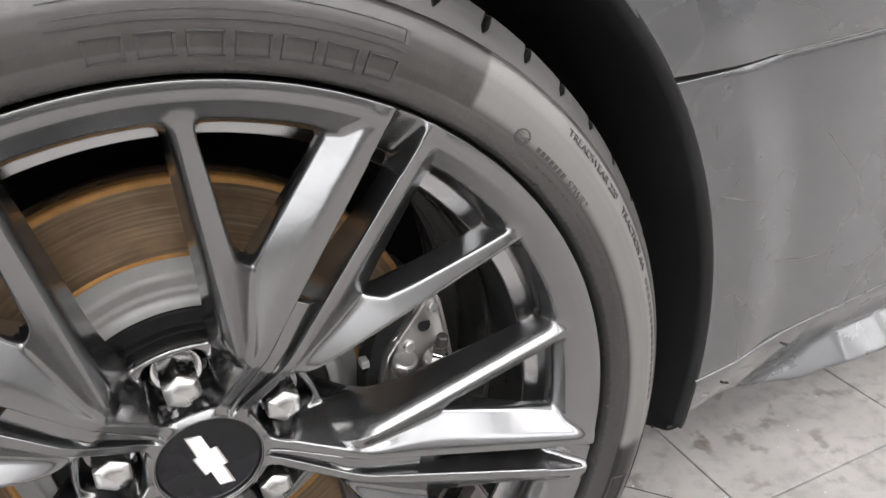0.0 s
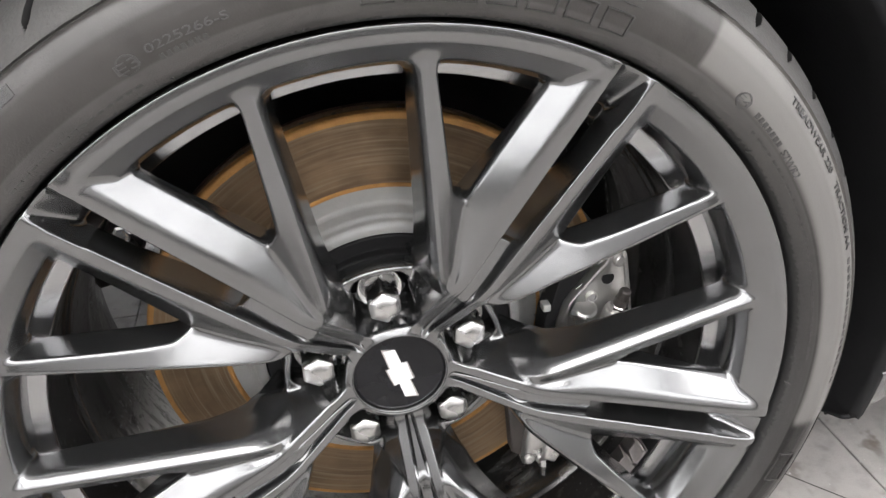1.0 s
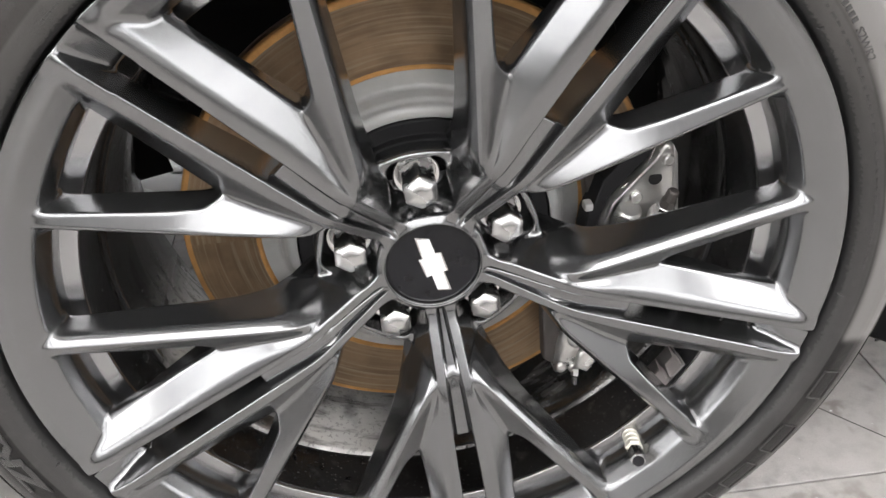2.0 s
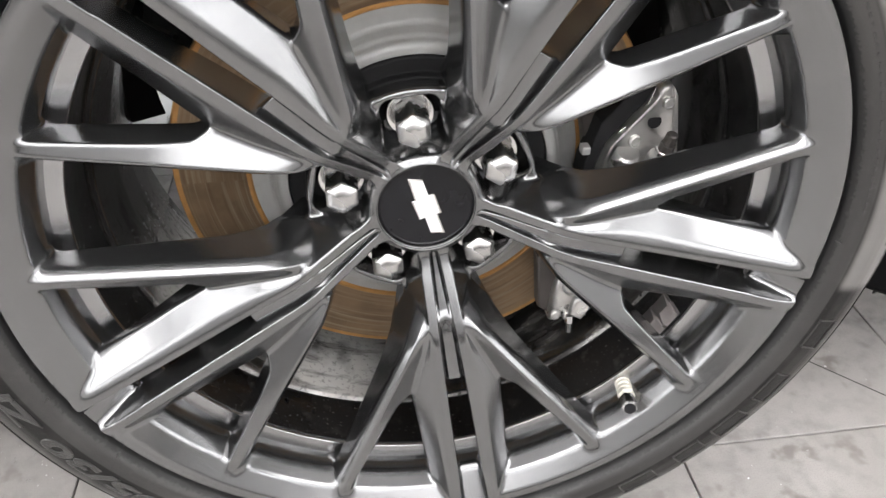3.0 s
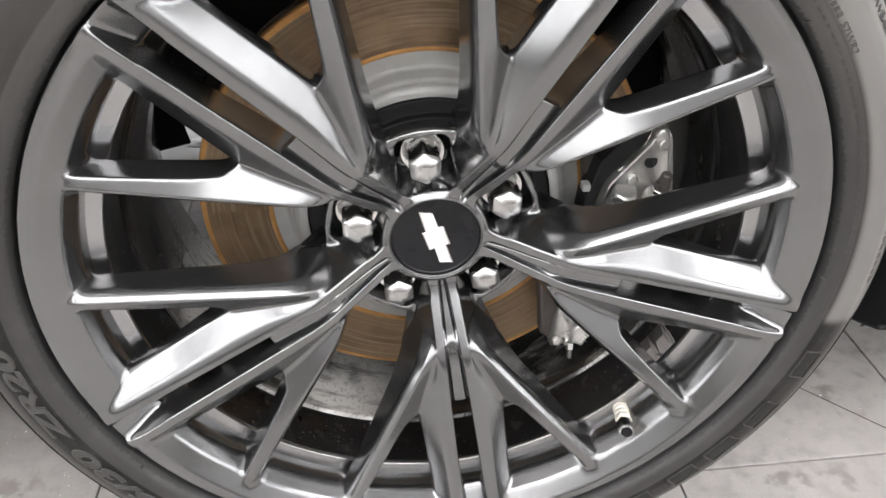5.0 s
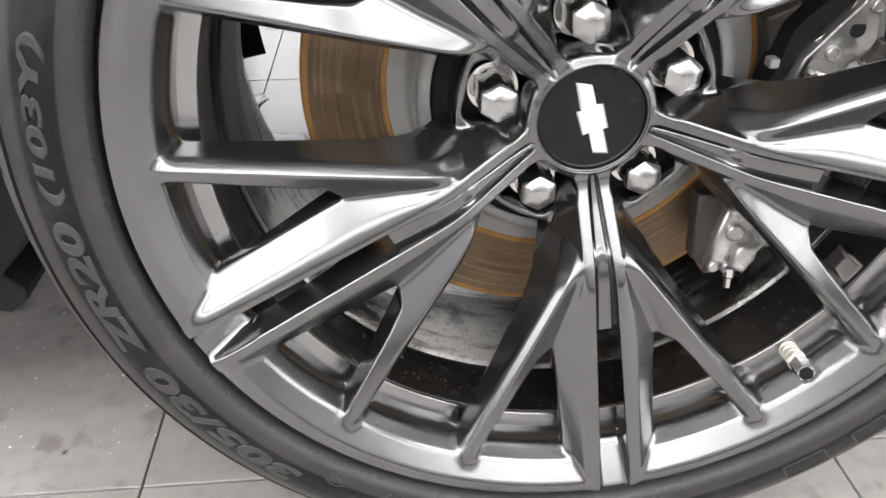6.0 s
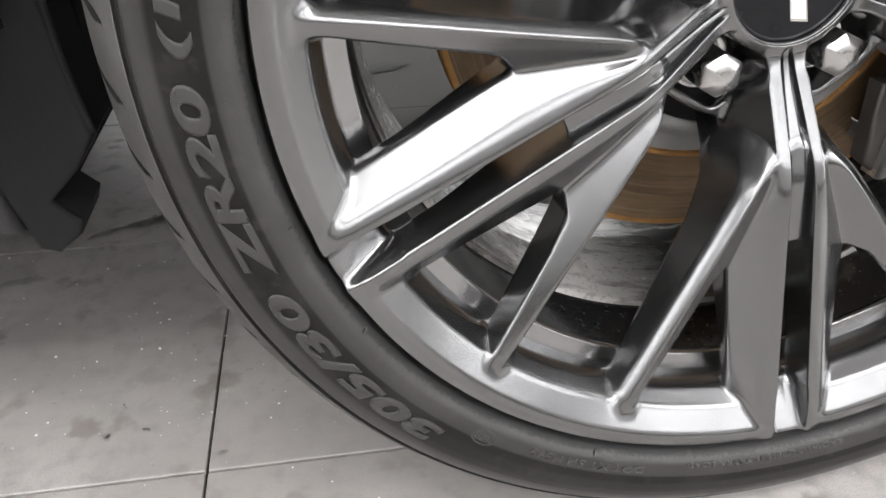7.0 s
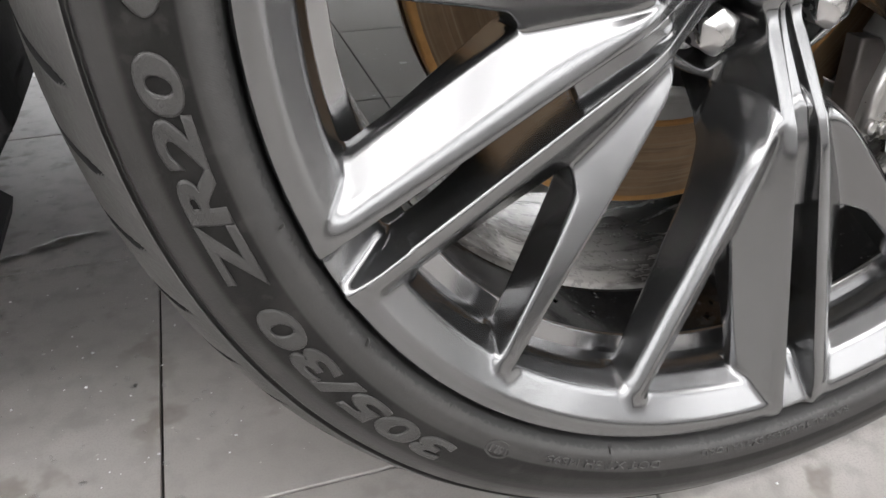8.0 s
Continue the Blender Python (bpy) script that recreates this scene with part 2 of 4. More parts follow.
# ---- building ----
def mesh_object(name, verts, faces, mat, parent=None, smooth=True, label=""):
    me = bpy.data.meshes.new(name)
    me.from_pydata([tuple(v) for v in verts], [], [tuple(f) for f in faces])
    me.update()
    if smooth:
        me.shade_smooth()
    me.materials.append(mat)
    ob = new(name, me)
    if parent:
        ob.parent = parent
    if label:
        tagged(ob, label)
    return ob


def part(name, bm, mat, parent=None, label="", smooth=False):
    me = bpy.data.meshes.new(name)
    bmesh.ops.recalc_face_normals(bm, faces=bm.faces)
    bm.to_mesh(me)
    bm.free()
    if smooth:
        me.shade_smooth()
    me.materials.append(mat)
    ob = new(name, me)
    if parent:
        ob.parent = parent
    if label:
        tagged(ob, label)
    return ob


def box(bm, x0, x1, y0, y1, z0, z1, bevel=0.0, seg=2):
    r = bmesh.ops.create_cube(bm, size=1, matrix=Matrix.Translation(((x0 + x1) / 2, (y0 + y1) / 2, (z0 + z1) / 2)) @ Matrix.Diagonal((x1 - x0, y1 - y0, z1 - z0, 1)))
    if bevel:
        edges = list({e for v in r["verts"] for e in v.link_edges})
        bmesh.ops.bevel(bm, geom=edges, offset=bevel, segments=seg, affect="EDGES", profile=0.5)
    return r["verts"]


def lathe(profile, steps=180, a0=0.0, a1=360.0):
    """Turns (r, y) points about the wheel's axle. Returns vertices and faces."""
    closed = abs(a1 - a0) >= 360
    cols = steps if closed else steps + 1
    verts, faces = [], []
    for i in range(cols):
        a = radians(a0 + (a1 - a0) * i / steps)
        for r, y in profile:
            verts.append((r * math.cos(a), y, AXLE + r * math.sin(a)))
    n = len(profile)
    for i in range(steps):
        j = (i + 1) % cols
        for k in range(n - 1):
            faces.append((i * n + k, i * n + k + 1, j * n + k + 1, j * n + k))
    return verts, faces


def rounded(profile, radius, seg=4):
    """Rounds the corners of an open profile."""
    out = [profile[0]]
    for p, q, s in zip(profile, profile[1:], profile[2:]):
        p, q, s = Vector(p), Vector(q), Vector(s)
        d1, d2 = (p - q), (s - q)
        c = min(radius, d1.length * 0.45, d2.length * 0.45)
        e1, e2 = q + d1.normalized() * c, q + d2.normalized() * c
        for i in range(seg + 1):
            t = i / seg
            out.append(tuple((1 - t) ** 2 * e1 + 2 * t * (1 - t) * q + t * t * e2))
    out.append(profile[-1])
    return out


# ---- the room ----
def plain_box(name, x0, x1, y0, y1, z0, z1, mat, label, category):
    bm = bmesh.new()
    box(bm, x0, x1, y0, y1, z0, z1)
    return tagged(part(name, bm, mat), label, category, kind="structure")


floor = plain_box("floor", -4.2, 4.2, -2.8, 5.2, -0.12, -0.004, GROUT, "grey stone tile floor with dark joints", "floor")


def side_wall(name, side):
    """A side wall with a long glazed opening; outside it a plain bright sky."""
    a, b = sorted((4.0 * side, 4.2 * side))
    W0, W1, Z0, Z1 = -2.4, -0.55, 0.30, 2.55
    bm = bmesh.new()
    box(bm, a, b, -2.6, W0, 0, 3.0)
    box(bm, a, b, W1, 5.0, 0, 3.0)
    box(bm, a, b, W0, W1, Z1, 3.0)
    box(bm, a, b, W0, W1, 0, Z0)
    tagged(part("wall_" + name, bm, WALL), "grey painted wall with a long window", "wall", kind="structure")
    c = 3.98 * side
    # unseen dark band along the wall's foot, added to darken the wheel's low reflections
    a2, b2 = sorted((3.97 * side, 3.998 * side))
    bm = bmesh.new()
    box(bm, a2, b2, -2.555, 4.96, 0, Z0 - 0.02)
    tagged(part("added_band_" + name, bm, DARKWALL), "dark grey lower wall band added for dark reflections", "wall", kind="structure")
    window = new("window_1" if side > 0 else "window_2")
    tagged(window, "long plain window with slim grey frames", "window", kind="structure")
    for z in (Z0, Z1 - 0.05):
        bm = bmesh.new()
        box(bm, a + 0.02, b - 0.02, W0, W1, z, z + 0.05, 0.004)
        part("window_frame", bm, PAINT, window)
    for y in np.linspace(W0, W1 - 0.05, 5):
        bm = bmesh.new()
        box(bm, a + 0.02, b - 0.02, y, y + 0.05, Z0 + 0.05, Z1 - 0.05, 0.004)
        part("window_frame", bm, PAINT, window)
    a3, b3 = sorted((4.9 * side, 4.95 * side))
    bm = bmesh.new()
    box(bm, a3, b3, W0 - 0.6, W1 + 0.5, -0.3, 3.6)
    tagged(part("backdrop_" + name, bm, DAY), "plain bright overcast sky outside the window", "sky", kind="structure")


def shop_front():
    """The far wall: a window on one half, an added low glazed strip on the other, with bright day outside."""
    # the second opening is unseen, added so the lower barrel reflects brightness
    openings = ((-1.75, -0.45, 0.85, 2.10), (0.50, 3.60, 0.05, 0.85))
    bm = bmesh.new()
    for x0, x1, bottom, top in ((-4.2, -1.75, 0, 3.0), (-0.45, 0.50, 0, 3.0), (3.60, 4.2, 0, 3.0), (-1.75, -0.45, 2.10, 3.0), (-1.75, -0.45, 0, 0.85), (0.50, 3.60, 0.85, 3.0), (0.50, 3.60, 0, 0.05)):
        box(bm, x0, x1, 5.0, 5.2, bottom, top)
    tagged(part("wall_north", bm, CEILING), "white painted wall with a window and an added low glazed strip", "wall", kind="structure")
    for k, (x0, x1, bottom, top) in enumerate(openings):
        window = new("window_%d" % (3 + k))
        tagged(window, ("plain window with slim grey frames", "added low glazed strip with slim grey frames, to light the barrel")[k], "window", kind="structure")
        for z in (bottom, top - 0.05):
            bm = bmesh.new()
            box(bm, x0, x1, 5.04, 5.14, z, z + 0.05, 0.004)
            part("window_frame", bm, PAINT, window)
        for x in np.linspace(x0, x1 - 0.05, 3):
            bm = bmesh.new()
            box(bm, x, x + 0.05, 5.04, 5.14, bottom + 0.05, top - 0.05, 0.004)
            part("window_frame", bm, PAINT, window)
    bm = bmesh.new()
    box(bm, -2.75, 4.60, 5.9, 5.95, -0.3, 3.6)
    tagged(part("backdrop_north", bm, BRIGHT), "plain bright overcast sky outside the windows", "sky", kind="structure")


shop_front()
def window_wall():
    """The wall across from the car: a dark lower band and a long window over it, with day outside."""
    x0, x1, bottom, top = -3.5, 3.5, 1.52, 2.75
    bm = bmesh.new()
    for a, b, lo, hi in ((-4.2, x0, 0, 3.0), (x1, 4.2, 0, 3.0), (x0, x1, 0, bottom), (x0, x1, top, 3.0)):
        box(bm, a, b, -2.8, -2.6, lo, hi)
    tagged(part("wall_south", bm, WALL), "grey painted wall with a long window", "wall", kind="structure")
    window = new("window_5")
    tagged(window, "long plain window with slim grey frames", "window", kind="structure")
    for z in (bottom, top - 0.05):
        bm = bmesh.new()
        box(bm, x0, x1, -2.78, -2.66, z, z + 0.05, 0.004)
        part("window_frame", bm, PAINT, window)
    for x in np.linspace(x0, x1 - 0.05, 6):
        bm = bmesh.new()
        box(bm, x, x + 0.05, -2.78, -2.66, bottom + 0.05, top - 0.05, 0.004)
        part("window_frame", bm, PAINT, window)
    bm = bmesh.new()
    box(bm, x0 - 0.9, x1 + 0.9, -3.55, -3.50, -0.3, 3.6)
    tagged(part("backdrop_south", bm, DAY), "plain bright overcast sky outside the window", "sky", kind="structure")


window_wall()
# added dark band, out of view, for the hub's dark reflections
plain_box("added_band_south", -3.96, 3.96, -2.6, -2.56, 0, 0.30, DARKWALL, "dark grey lower wall band added for dark reflections", "wall")
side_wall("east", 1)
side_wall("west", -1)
plain_box("ceiling", -4.2, 4.2, -2.8, 5.2, 3.0, 3.1, CEILING, "plain white ceiling", "ceiling")


def led_panel(x, y, length, z=2.95):
    bm = bmesh.new()
    box(bm, x - length / 2, x + length / 2, y - 0.18, y + 0.18, z, z + 0.012)
    light = part("ceiling_light", bm, LED)
    tagged(light, "long white glowing led panel on the ceiling", "ceiling light", "led panels")
    bm = bmesh.new()
    box(bm, x - length / 2 - 0.01, x + length / 2 + 0.01, y - 0.19, y + 0.19, z + 0.013, z + 0.05)
    part("housing", bm, CEILING, light)


for cy in (-2.1, -1.3):
    led_panel(-1.75, cy, 3.3)
    led_panel(1.75, cy, 3.3)

# ---- the car ----
car = new("car")
tagged(car, "grey metallic sports car parked on the tiled floor", "car")


# ---- spokes: one fifth of the wheel as a solid, drawn five times ----
def smin(a, b, k):
    h = np.clip(0.5 + 0.5 * (b - a) / k, 0, 1)
    return b + (a - b) * h - k * h * (1 - h)


def smax(a, b, k):
    return -smin(-a, -b, k)


def soft_curve(points, blur=0.003):
    """A function through the given (x, y) points with its bends rounded."""
    xs, ys = zip(*points)
    pad = np.arange(-0.05, 0.37, 0.0005)
    k = np.exp(-0.5 * (np.arange(-24, 25) * 0.0005 / blur) ** 2)
    fine = np.convolve(np.interp(pad, xs, ys), k / k.sum(), mode="same")
    return lambda q: np.interp(q, pad[30:-30], fine[30:-30])


CREST = soft_curve(((0.030, 0.068), (0.045, 0.0645), (0.094, 0.0345), (0.106, 0.0300), (0.258, 0.0), (0.300, 0.0)), 0.0035)
SLOT = soft_curve(((0.04, 0.0035), (0.10, 0.0068), (0.258, 0.0102)))
RIDGE = soft_curve(((0.04, 0.0112), (0.10, 0.0132), (0.258, 0.0190)))
FLANK = soft_curve(((0.04, 0.30), (0.085, 0.34), (0.105, 0.80), (0.125, 1.30), (0.155, 1.35), (0.21, 1.00), (0.258, 0.80)), 0.006)
ROUND = soft_curve(((0.08, 0.0020), (0.10, 0.0024), (0.14, 0.0046), (0.26, 0.0050)), 0.006)
THICK = soft_curve(((0.10, 0.043), (0.16, 0.040), (0.215, 0.029), (0.26, 0.028)), 0.006)
EDGE = soft_curve(((0.04, 0.026), (0.07, 0.036), (0.10, 0.039), (0.15, 0.0375), (0.245, 0.0345)), 0.005)
TONGUE = soft_curve(((0.046, 0.0010), (0.056, 0.0026), (0.09, 0.0040), (0.14, 0.0085)))
BRANCH_WIDE = soft_curve(((-0.03, 0.020), (0.01, 0.0185), (0.05, 0.0125), (0.09, 0.0088), (0.165, 0.0046)))
BRANCH_DEEP = soft_curve(((0.0, 0.044), (0.05, 0.031), (0.17, 0.021)))
WEB = soft_curve(((0.0, 0.0075), (0.052, 0.0072), (0.062, 0.0055), (0.071, 0.0)), 0.0018)
LEAN = soft_curve(((0.0, 0.68), (0.065, 0.66), (0.100, 0.45), (0.165, 0.30)), 0.006)


def wheel_solid(r, th, y):
    """Distance-like field of the wheel's face; th is the angle from a slot's middle line, y the depth from the lip."""
    th = np.abs(th)
    u, w = r * np.cos(th), r * np.sin(th)
    yc, wi, wo, sl, wm = CREST(u), SLOT(u), RIDGE(u), FLANK(u), EDGE(u)
    flank = (w - wo - sl * (y - yc)) / np.sqrt(1 + sl * sl)
    bar = smax(yc - y, flank, ROUND(u))
    bar = smax(bar, wi - w, 0.5 * ROUND(u))
    bar = smax(bar, w - wm, 0.0026)
    bar = smax(bar, y - yc - THICK(u), 0.004)
    bar = smax(bar, r - 0.2722, 0.002)
    # the tongue between the two bars, with a groove along each side
    yp = yc + TONGUE(u) + 0.0042 * np.exp(-((w - wi + 0.0006) / 0.0013) ** 2)
    panel = smax(smax(yp - y, w - wi - 0.002, 0.002), u - 0.142 + 0.3 * (y - yp), 0.0014)
    panel = smax(panel, y - yc - 0.045, 0.003)
    bar = smin(bar, panel, 0.0012)
    # the branch: a sharp outer edge, a face that leans towards the bar, steep sides, a hollow web at its root
    pu, pw, tu, tw = 0.092, 0.0195, 0.2304, 0.1100
    ln = math.hypot(tu - pu, tw - pw)
    du, dw = (tu - pu) / ln, (tw - pw) / ln
    s = (u - pu) * du + (w - pw) * dw
    n = -(u - pu) * dw + (w - pw) * du
    knee = ((u - 0.095) - 0.46 * (w - 0.0235)) * 0.908
    yb = 0.0325 + (0.0095 - 0.0325) * np.clip(s / ln, 0, 1.2) + 2.6 * 0.5 * (np.sqrt(knee * knee + 2e-5) - knee) - 0.0008
    wide, deep = BRANCH_WIDE(s) + WEB(s), BRANCH_DEEP(s)
    face = (yb + LEAN(s) * np.maximum(-n, -0.002) - y) * 0.9
    branch = smax(face, (n - 0.0015 - 0.85 * (y - yb)) * 0.762, 0.0016)
    branch = smax(branch, (n - 0.0048 - 0.17 * (y - yb)) * 0.986, 0.0022)
    branch = smax(branch, (-n - wide - 0.10 * (y - yb)) * 0.995, 0.0020)
    branch = smax(branch, y - yb - deep, 0.004)
    branch = smax(branch, -s - 0.034, 0.003)
    branch = smax(branch, s - ln + 0.002, 0.011)
    # the hub with its nut pockets
    hub = smax(smax(r - 0.0845, 0.0810 - y, 0.003), y - 0.120, 0.002)
    solid = smin(smin(bar, branch, 0.0040), hub, 0.004)
    ring = smax(smax(r - 0.0430, (0.0640 + 0.6 * (r - 0.0360) - y) * 0.857, 0.003), y - 0.11, 0.002)
    solid = smin(solid, ring, 0.003)
    ca = u * math.cos(radians(36)) + w * math.sin(radians(36)) - 0.0605
    cb = w * math.cos(radians(36)) - u * math.sin(radians(36))
    pocket = np.hypot(np.maximum(np.abs(ca) - 0.0100, 0), np.maximum(np.abs(cb) - 0.0122, 0)) - 0.0085
    pocket = smax(pocket, y - 0.110, 0.002)
    solid = smax(solid, -pocket, 0.0025)
    solid = smax(solid, -np.maximum(r - 0.0355, y - 0.0705), 0.0012)
    # the lip: a flat outer ring, a shallow bowl, then a straight inner wall
    bowl = smax((0.92 * (0.2640 - r) - y) / 1.359, (2.3 * (0.2498 - r) + 0.0131 - y) / 2.508, 0.0010)
    lip = smax(smax(0.05 * np.maximum(r - 0.2580, 0) - y, bowl, 0.0030), 0.2437 - r, 0.0022)
    lip = smax(smax(lip, r - 0.2724, 0.002), y - 0.050, 0.002)
    solid = smin(solid, smin(lip, branch, 0.0075), 0.0035)
    solid = smax(solid, r - 0.2724, 0.0012)
    notch = smax(smax(w - wi, (y - 0.0014 - (0.2724 - r) * 0.85) * 0.8, 0.0060), 0.2400 - r, 0.0016)
    solid = smax(solid, -notch, 0.0022)
    return solid


def sector_mesh(name, cell=0.00115):
    """Turns the solid into a surface: one vertex for each crossed cell of a grid in (r, angle, depth)."""
    nt = int(radians(72) * 0.27 / cell)
    r = np.arange(0.0300, 0.2760, cell, dtype=np.float32)
    dth = radians(72) / nt
    th = (np.arange(-1, nt + 3) * dth - radians(36)).astype(np.float32)
    y = np.arange(-0.006, 0.126, cell, dtype=np.float32)
    fold = (th + radians(36)) % radians(72) - radians(36)
    R, T, Y = np.meshgrid(r, fold, y, indexing="ij")
    f = wheel_solid(R, T, Y).astype(np.float32)
    inside = f < 0
    a = [slice(0, -1), slice(1, None)]
    count = np.zeros(tuple(n - 1 for n in f.shape), np.int8)
    for i in (0, 1):
        for j in (0, 1):
            for k in (0, 1):
                count += inside[a[i], a[j], a[k]]
    cross = (count > 0) & (count < 8)
    ids = np.full(cross.shape, -1, np.int32)
    where = np.argwhere(cross)
    ids[cross] = np.arange(len(where))
    # start in the middle of each crossed cell, then slide onto the surface
    p = np.empty((len(where), 3), np.float64)
    p[:, 0] = r[where[:, 0]] + cell / 2
    p[:, 1] = th[where[:, 1]] + dth / 2
    p[:, 2] = y[where[:, 2]] + cell / 2

    def field(q):
        return wheel_solid(q[:, 0], (q[:, 1] + radians(36)) % radians(72) - radians(36), q[:, 2]).astype(np.float64)

    def slope(q, e=2.5e-4):
        g = np.empty_like(q)
        for i in range(3):
            step = np.zeros(3)
            step[i] = e if i != 1 else e / 0.15
            g[:, i] = (field(q + step) - field(q - step)) / (2 * e)
            if i == 1:
                g[:, 1] *= 0.15 / q[:, 0]
        return g

    for _ in range(4):
        d = field(p)
        g = slope(p)
        move = g * np.clip(d, -cell, cell)[:, None] / np.maximum((g * g).sum(1), 0.2)[:, None]
        move[:, 1] /= p[:, 0]
        p -= np.clip(move, -cell, cell)
    quads = []
    for ax in range(3):
        o = [i for i in range(3) if i != ax]
        lo = [slice(1, -1)] * 3
        hi = [slice(1, -1)] * 3
        lo[ax], hi[ax] = slice(0, -1), slice(1, None)
        diff = inside[tuple(lo)] != inside[tuple(hi)]
        e = np.argwhere(diff)
        flip = inside[tuple(lo)][diff]
        e[:, o[0]] += 1
        e[:, o[1]] += 1
        c = []
        for di, dj in ((1, 1), (0, 1), (0, 0), (1, 0)):
            q = e.copy()
            q[:, o[0]] -= di
            q[:, o[1]] -= dj
            c.append(ids[q[:, 0], q[:, 1], q[:, 2]])
        c = np.stack(c, 1)
        keep = (c >= 0).all(1)
        # one column of faces less than cells: the next sector carries on from there
        if ax == 1:
            keep &= (e[:, 1] >= 1) & (e[:, 1] <= nt)
        else:
            keep &= (e[:, 1] >= 2) & (e[:, 1] <= nt + 1)
        if ax == 1:
            flip = ~flip
        c[flip] = c[flip][:, ::-1]
        quads.append(c[keep])
    quads = np.concatenate(quads)
    # even out the vertices along the surface, but for the two seams
    seam_row = (where[:, 1] <= 1) | (where[:, 1] >= nt)
    pairs = np.concatenate([quads[:, [i, (i + 1) % 4]] for i in range(4)])
    pairs = np.concatenate([pairs, pairs[:, ::-1]])
    near = np.bincount(pairs[:, 0], minlength=len(p)).astype(float)
    for _ in range(6):
        g = slope(p, 4e-4)
        g /= np.maximum(np.linalg.norm(g, axis=1), 1e-9)[:, None]
        mean = np.stack([np.bincount(pairs[:, 0], weights=p[pairs[:, 1], i], minlength=len(p)) for i in range(3)], 1) / np.maximum(near, 1)[:, None]
        d = (mean - p) * 0.5
        d[near == 0] = 0
        d[:, 1] *= p[:, 0]
        d -= g * (d * g).sum(1)[:, None]
        d[seam_row] = 0
        d[:, 1] /= p[:, 0]
        p += np.clip(d, -cell, cell)
        d = field(p)
        g = slope(p)
        move = g * np.clip(d, -cell, cell)[:, None] / np.maximum((g * g).sum(1), 0.2)[:, None]
        move[:, 1] /= p[:, 0]
        move[seam_row] = 0
        p -= np.clip(move, -cell * 0.7, cell * 0.7)
    g = slope(p, 6e-4)
    ct, st = np.cos(p[:, 1]), np.sin(p[:, 1])
    verts = np.stack([p[:, 0] * ct, p[:, 2], p[:, 0] * st], 1)
    normals = np.stack([g[:, 0] * ct - g[:, 1] * st, g[:, 2], g[:, 0] * st + g[:, 1] * ct], 1)
    normals /= np.maximum(np.linalg.norm(normals, axis=1), 1e-9)[:, None]
    used = np.unique(quads)
    remap = np.full(len(verts), -1, np.int64)
    remap[used] = np.arange(len(used))
    quads, verts, normals = remap[quads], verts[used], normals[used]
    # faces look outwards
    v = verts[quads]
    fn = np.cross(v[:, 2] - v[:, 0], v[:, 3] - v[:, 1])
    wrong = (fn * normals[quads[:, 0]]).sum(1) < 0
    quads[wrong] = quads[wrong][:, ::-1]
    me = bpy.data.meshes.new(name)
    me.from_pydata(verts.tolist(), [], quads.tolist())
    me.update()
    me.shade_smooth()
    me.normals_split_custom_set_from_vertices(normals.tolist())
    me.materials.append(ALLOY)
    return me


def axle_turn(deg):
    """A turn about the axle, anticlockwise as seen from outside."""
    return Matrix.Translation((0, 0, AXLE)) @ Matrix.Rotation(radians(-deg), 4, "Y")


v, f = lathe(rounded([(0.268, 0.030), (0.264, 0.0508), (0.2452, 0.0515), (0.2436, 0.0525), (0.2434, 0.0560)], 0.0012))
wheel = mesh_object("wheel", v, f, ALLOY, car, label="gunmetal five twin-spoke alloy wheel rim")
v, f = lathe(rounded([(0.2448, 0.0425), (0.2346, 0.0452), (0.2335, 0.0458), (0.2334, 0.0480)], 0.0008))
mesh_object("barrel_step", v, f, STEP, wheel, label="pale satin step round the barrel")
v, f = lathe(rounded([(0.2334, 0.0480), (0.2345, 0.0500), (0.2343, 0.0660), (0.2333, 0.0935), (0.2325, 0.0950)], 0.0015))
mesh_object("barrel", v, f, BARREL, wheel, label="glossy black inner barrel with water drops")
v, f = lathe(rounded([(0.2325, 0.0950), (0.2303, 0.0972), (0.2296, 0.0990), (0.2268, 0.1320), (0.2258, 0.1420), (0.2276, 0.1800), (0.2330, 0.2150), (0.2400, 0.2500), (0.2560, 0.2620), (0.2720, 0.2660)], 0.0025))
mesh_object("inner_flange", v, f, BARE, wheel, label="stained bare metal rim well with brake dust and painted glare")
spoke_mesh = sector_mesh("spoke")
for a in SECTORS:
    ob = new("spoke", spoke_mesh)
    ob.parent = wheel
    ob.matrix_basis = axle_turn(a + SPIN)

# tyre
SIDE = [(0.2640, 0.030), (0.2715, 0.0130), (0.2730, 0.0100), (0.2738, 0.0050), (0.2746, -0.0004), (0.2764, -0.0038), (0.2800, -0.0068), (0.2860, -0.0090), (0.2930, -0.0100), (0.3020, -0.0090),
        (0.3110, -0.0060), (0.3170, -0.0026), (0.3182, 0.0014), (0.3196, -0.0010), (0.3250, 0.0050), (0.3310, 0.0140), (0.3365, 0.0260), (0.3410, 0.0420)]
CROWN = [(0.3440, 0.0650), (0.3455, 0.1000), (0.3458, 0.1450), (0.3455, 0.1900), (0.3440, 0.2250), (0.3400, 0.2550), (0.3300, 0.2850), (0.3050, 0.2990), (0.2800, 0.2930), (0.2650, 0.2680)]


def side_depth(r):
    return float(np.interp(r, [p[0] for p in SIDE], [p[1] for p in SIDE]))


def flat_foot(v):
    """The tyre stands on the floor: what would go below bulges out a little instead."""
    x, y, z = v
    if z < 0.012:
        squash = max(0.0, 0.0005 - z)
        return (x, y - 0.35 * squash if y < 0.02 else y, max(z, 0.0005))
    return v


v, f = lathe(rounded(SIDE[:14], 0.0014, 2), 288)
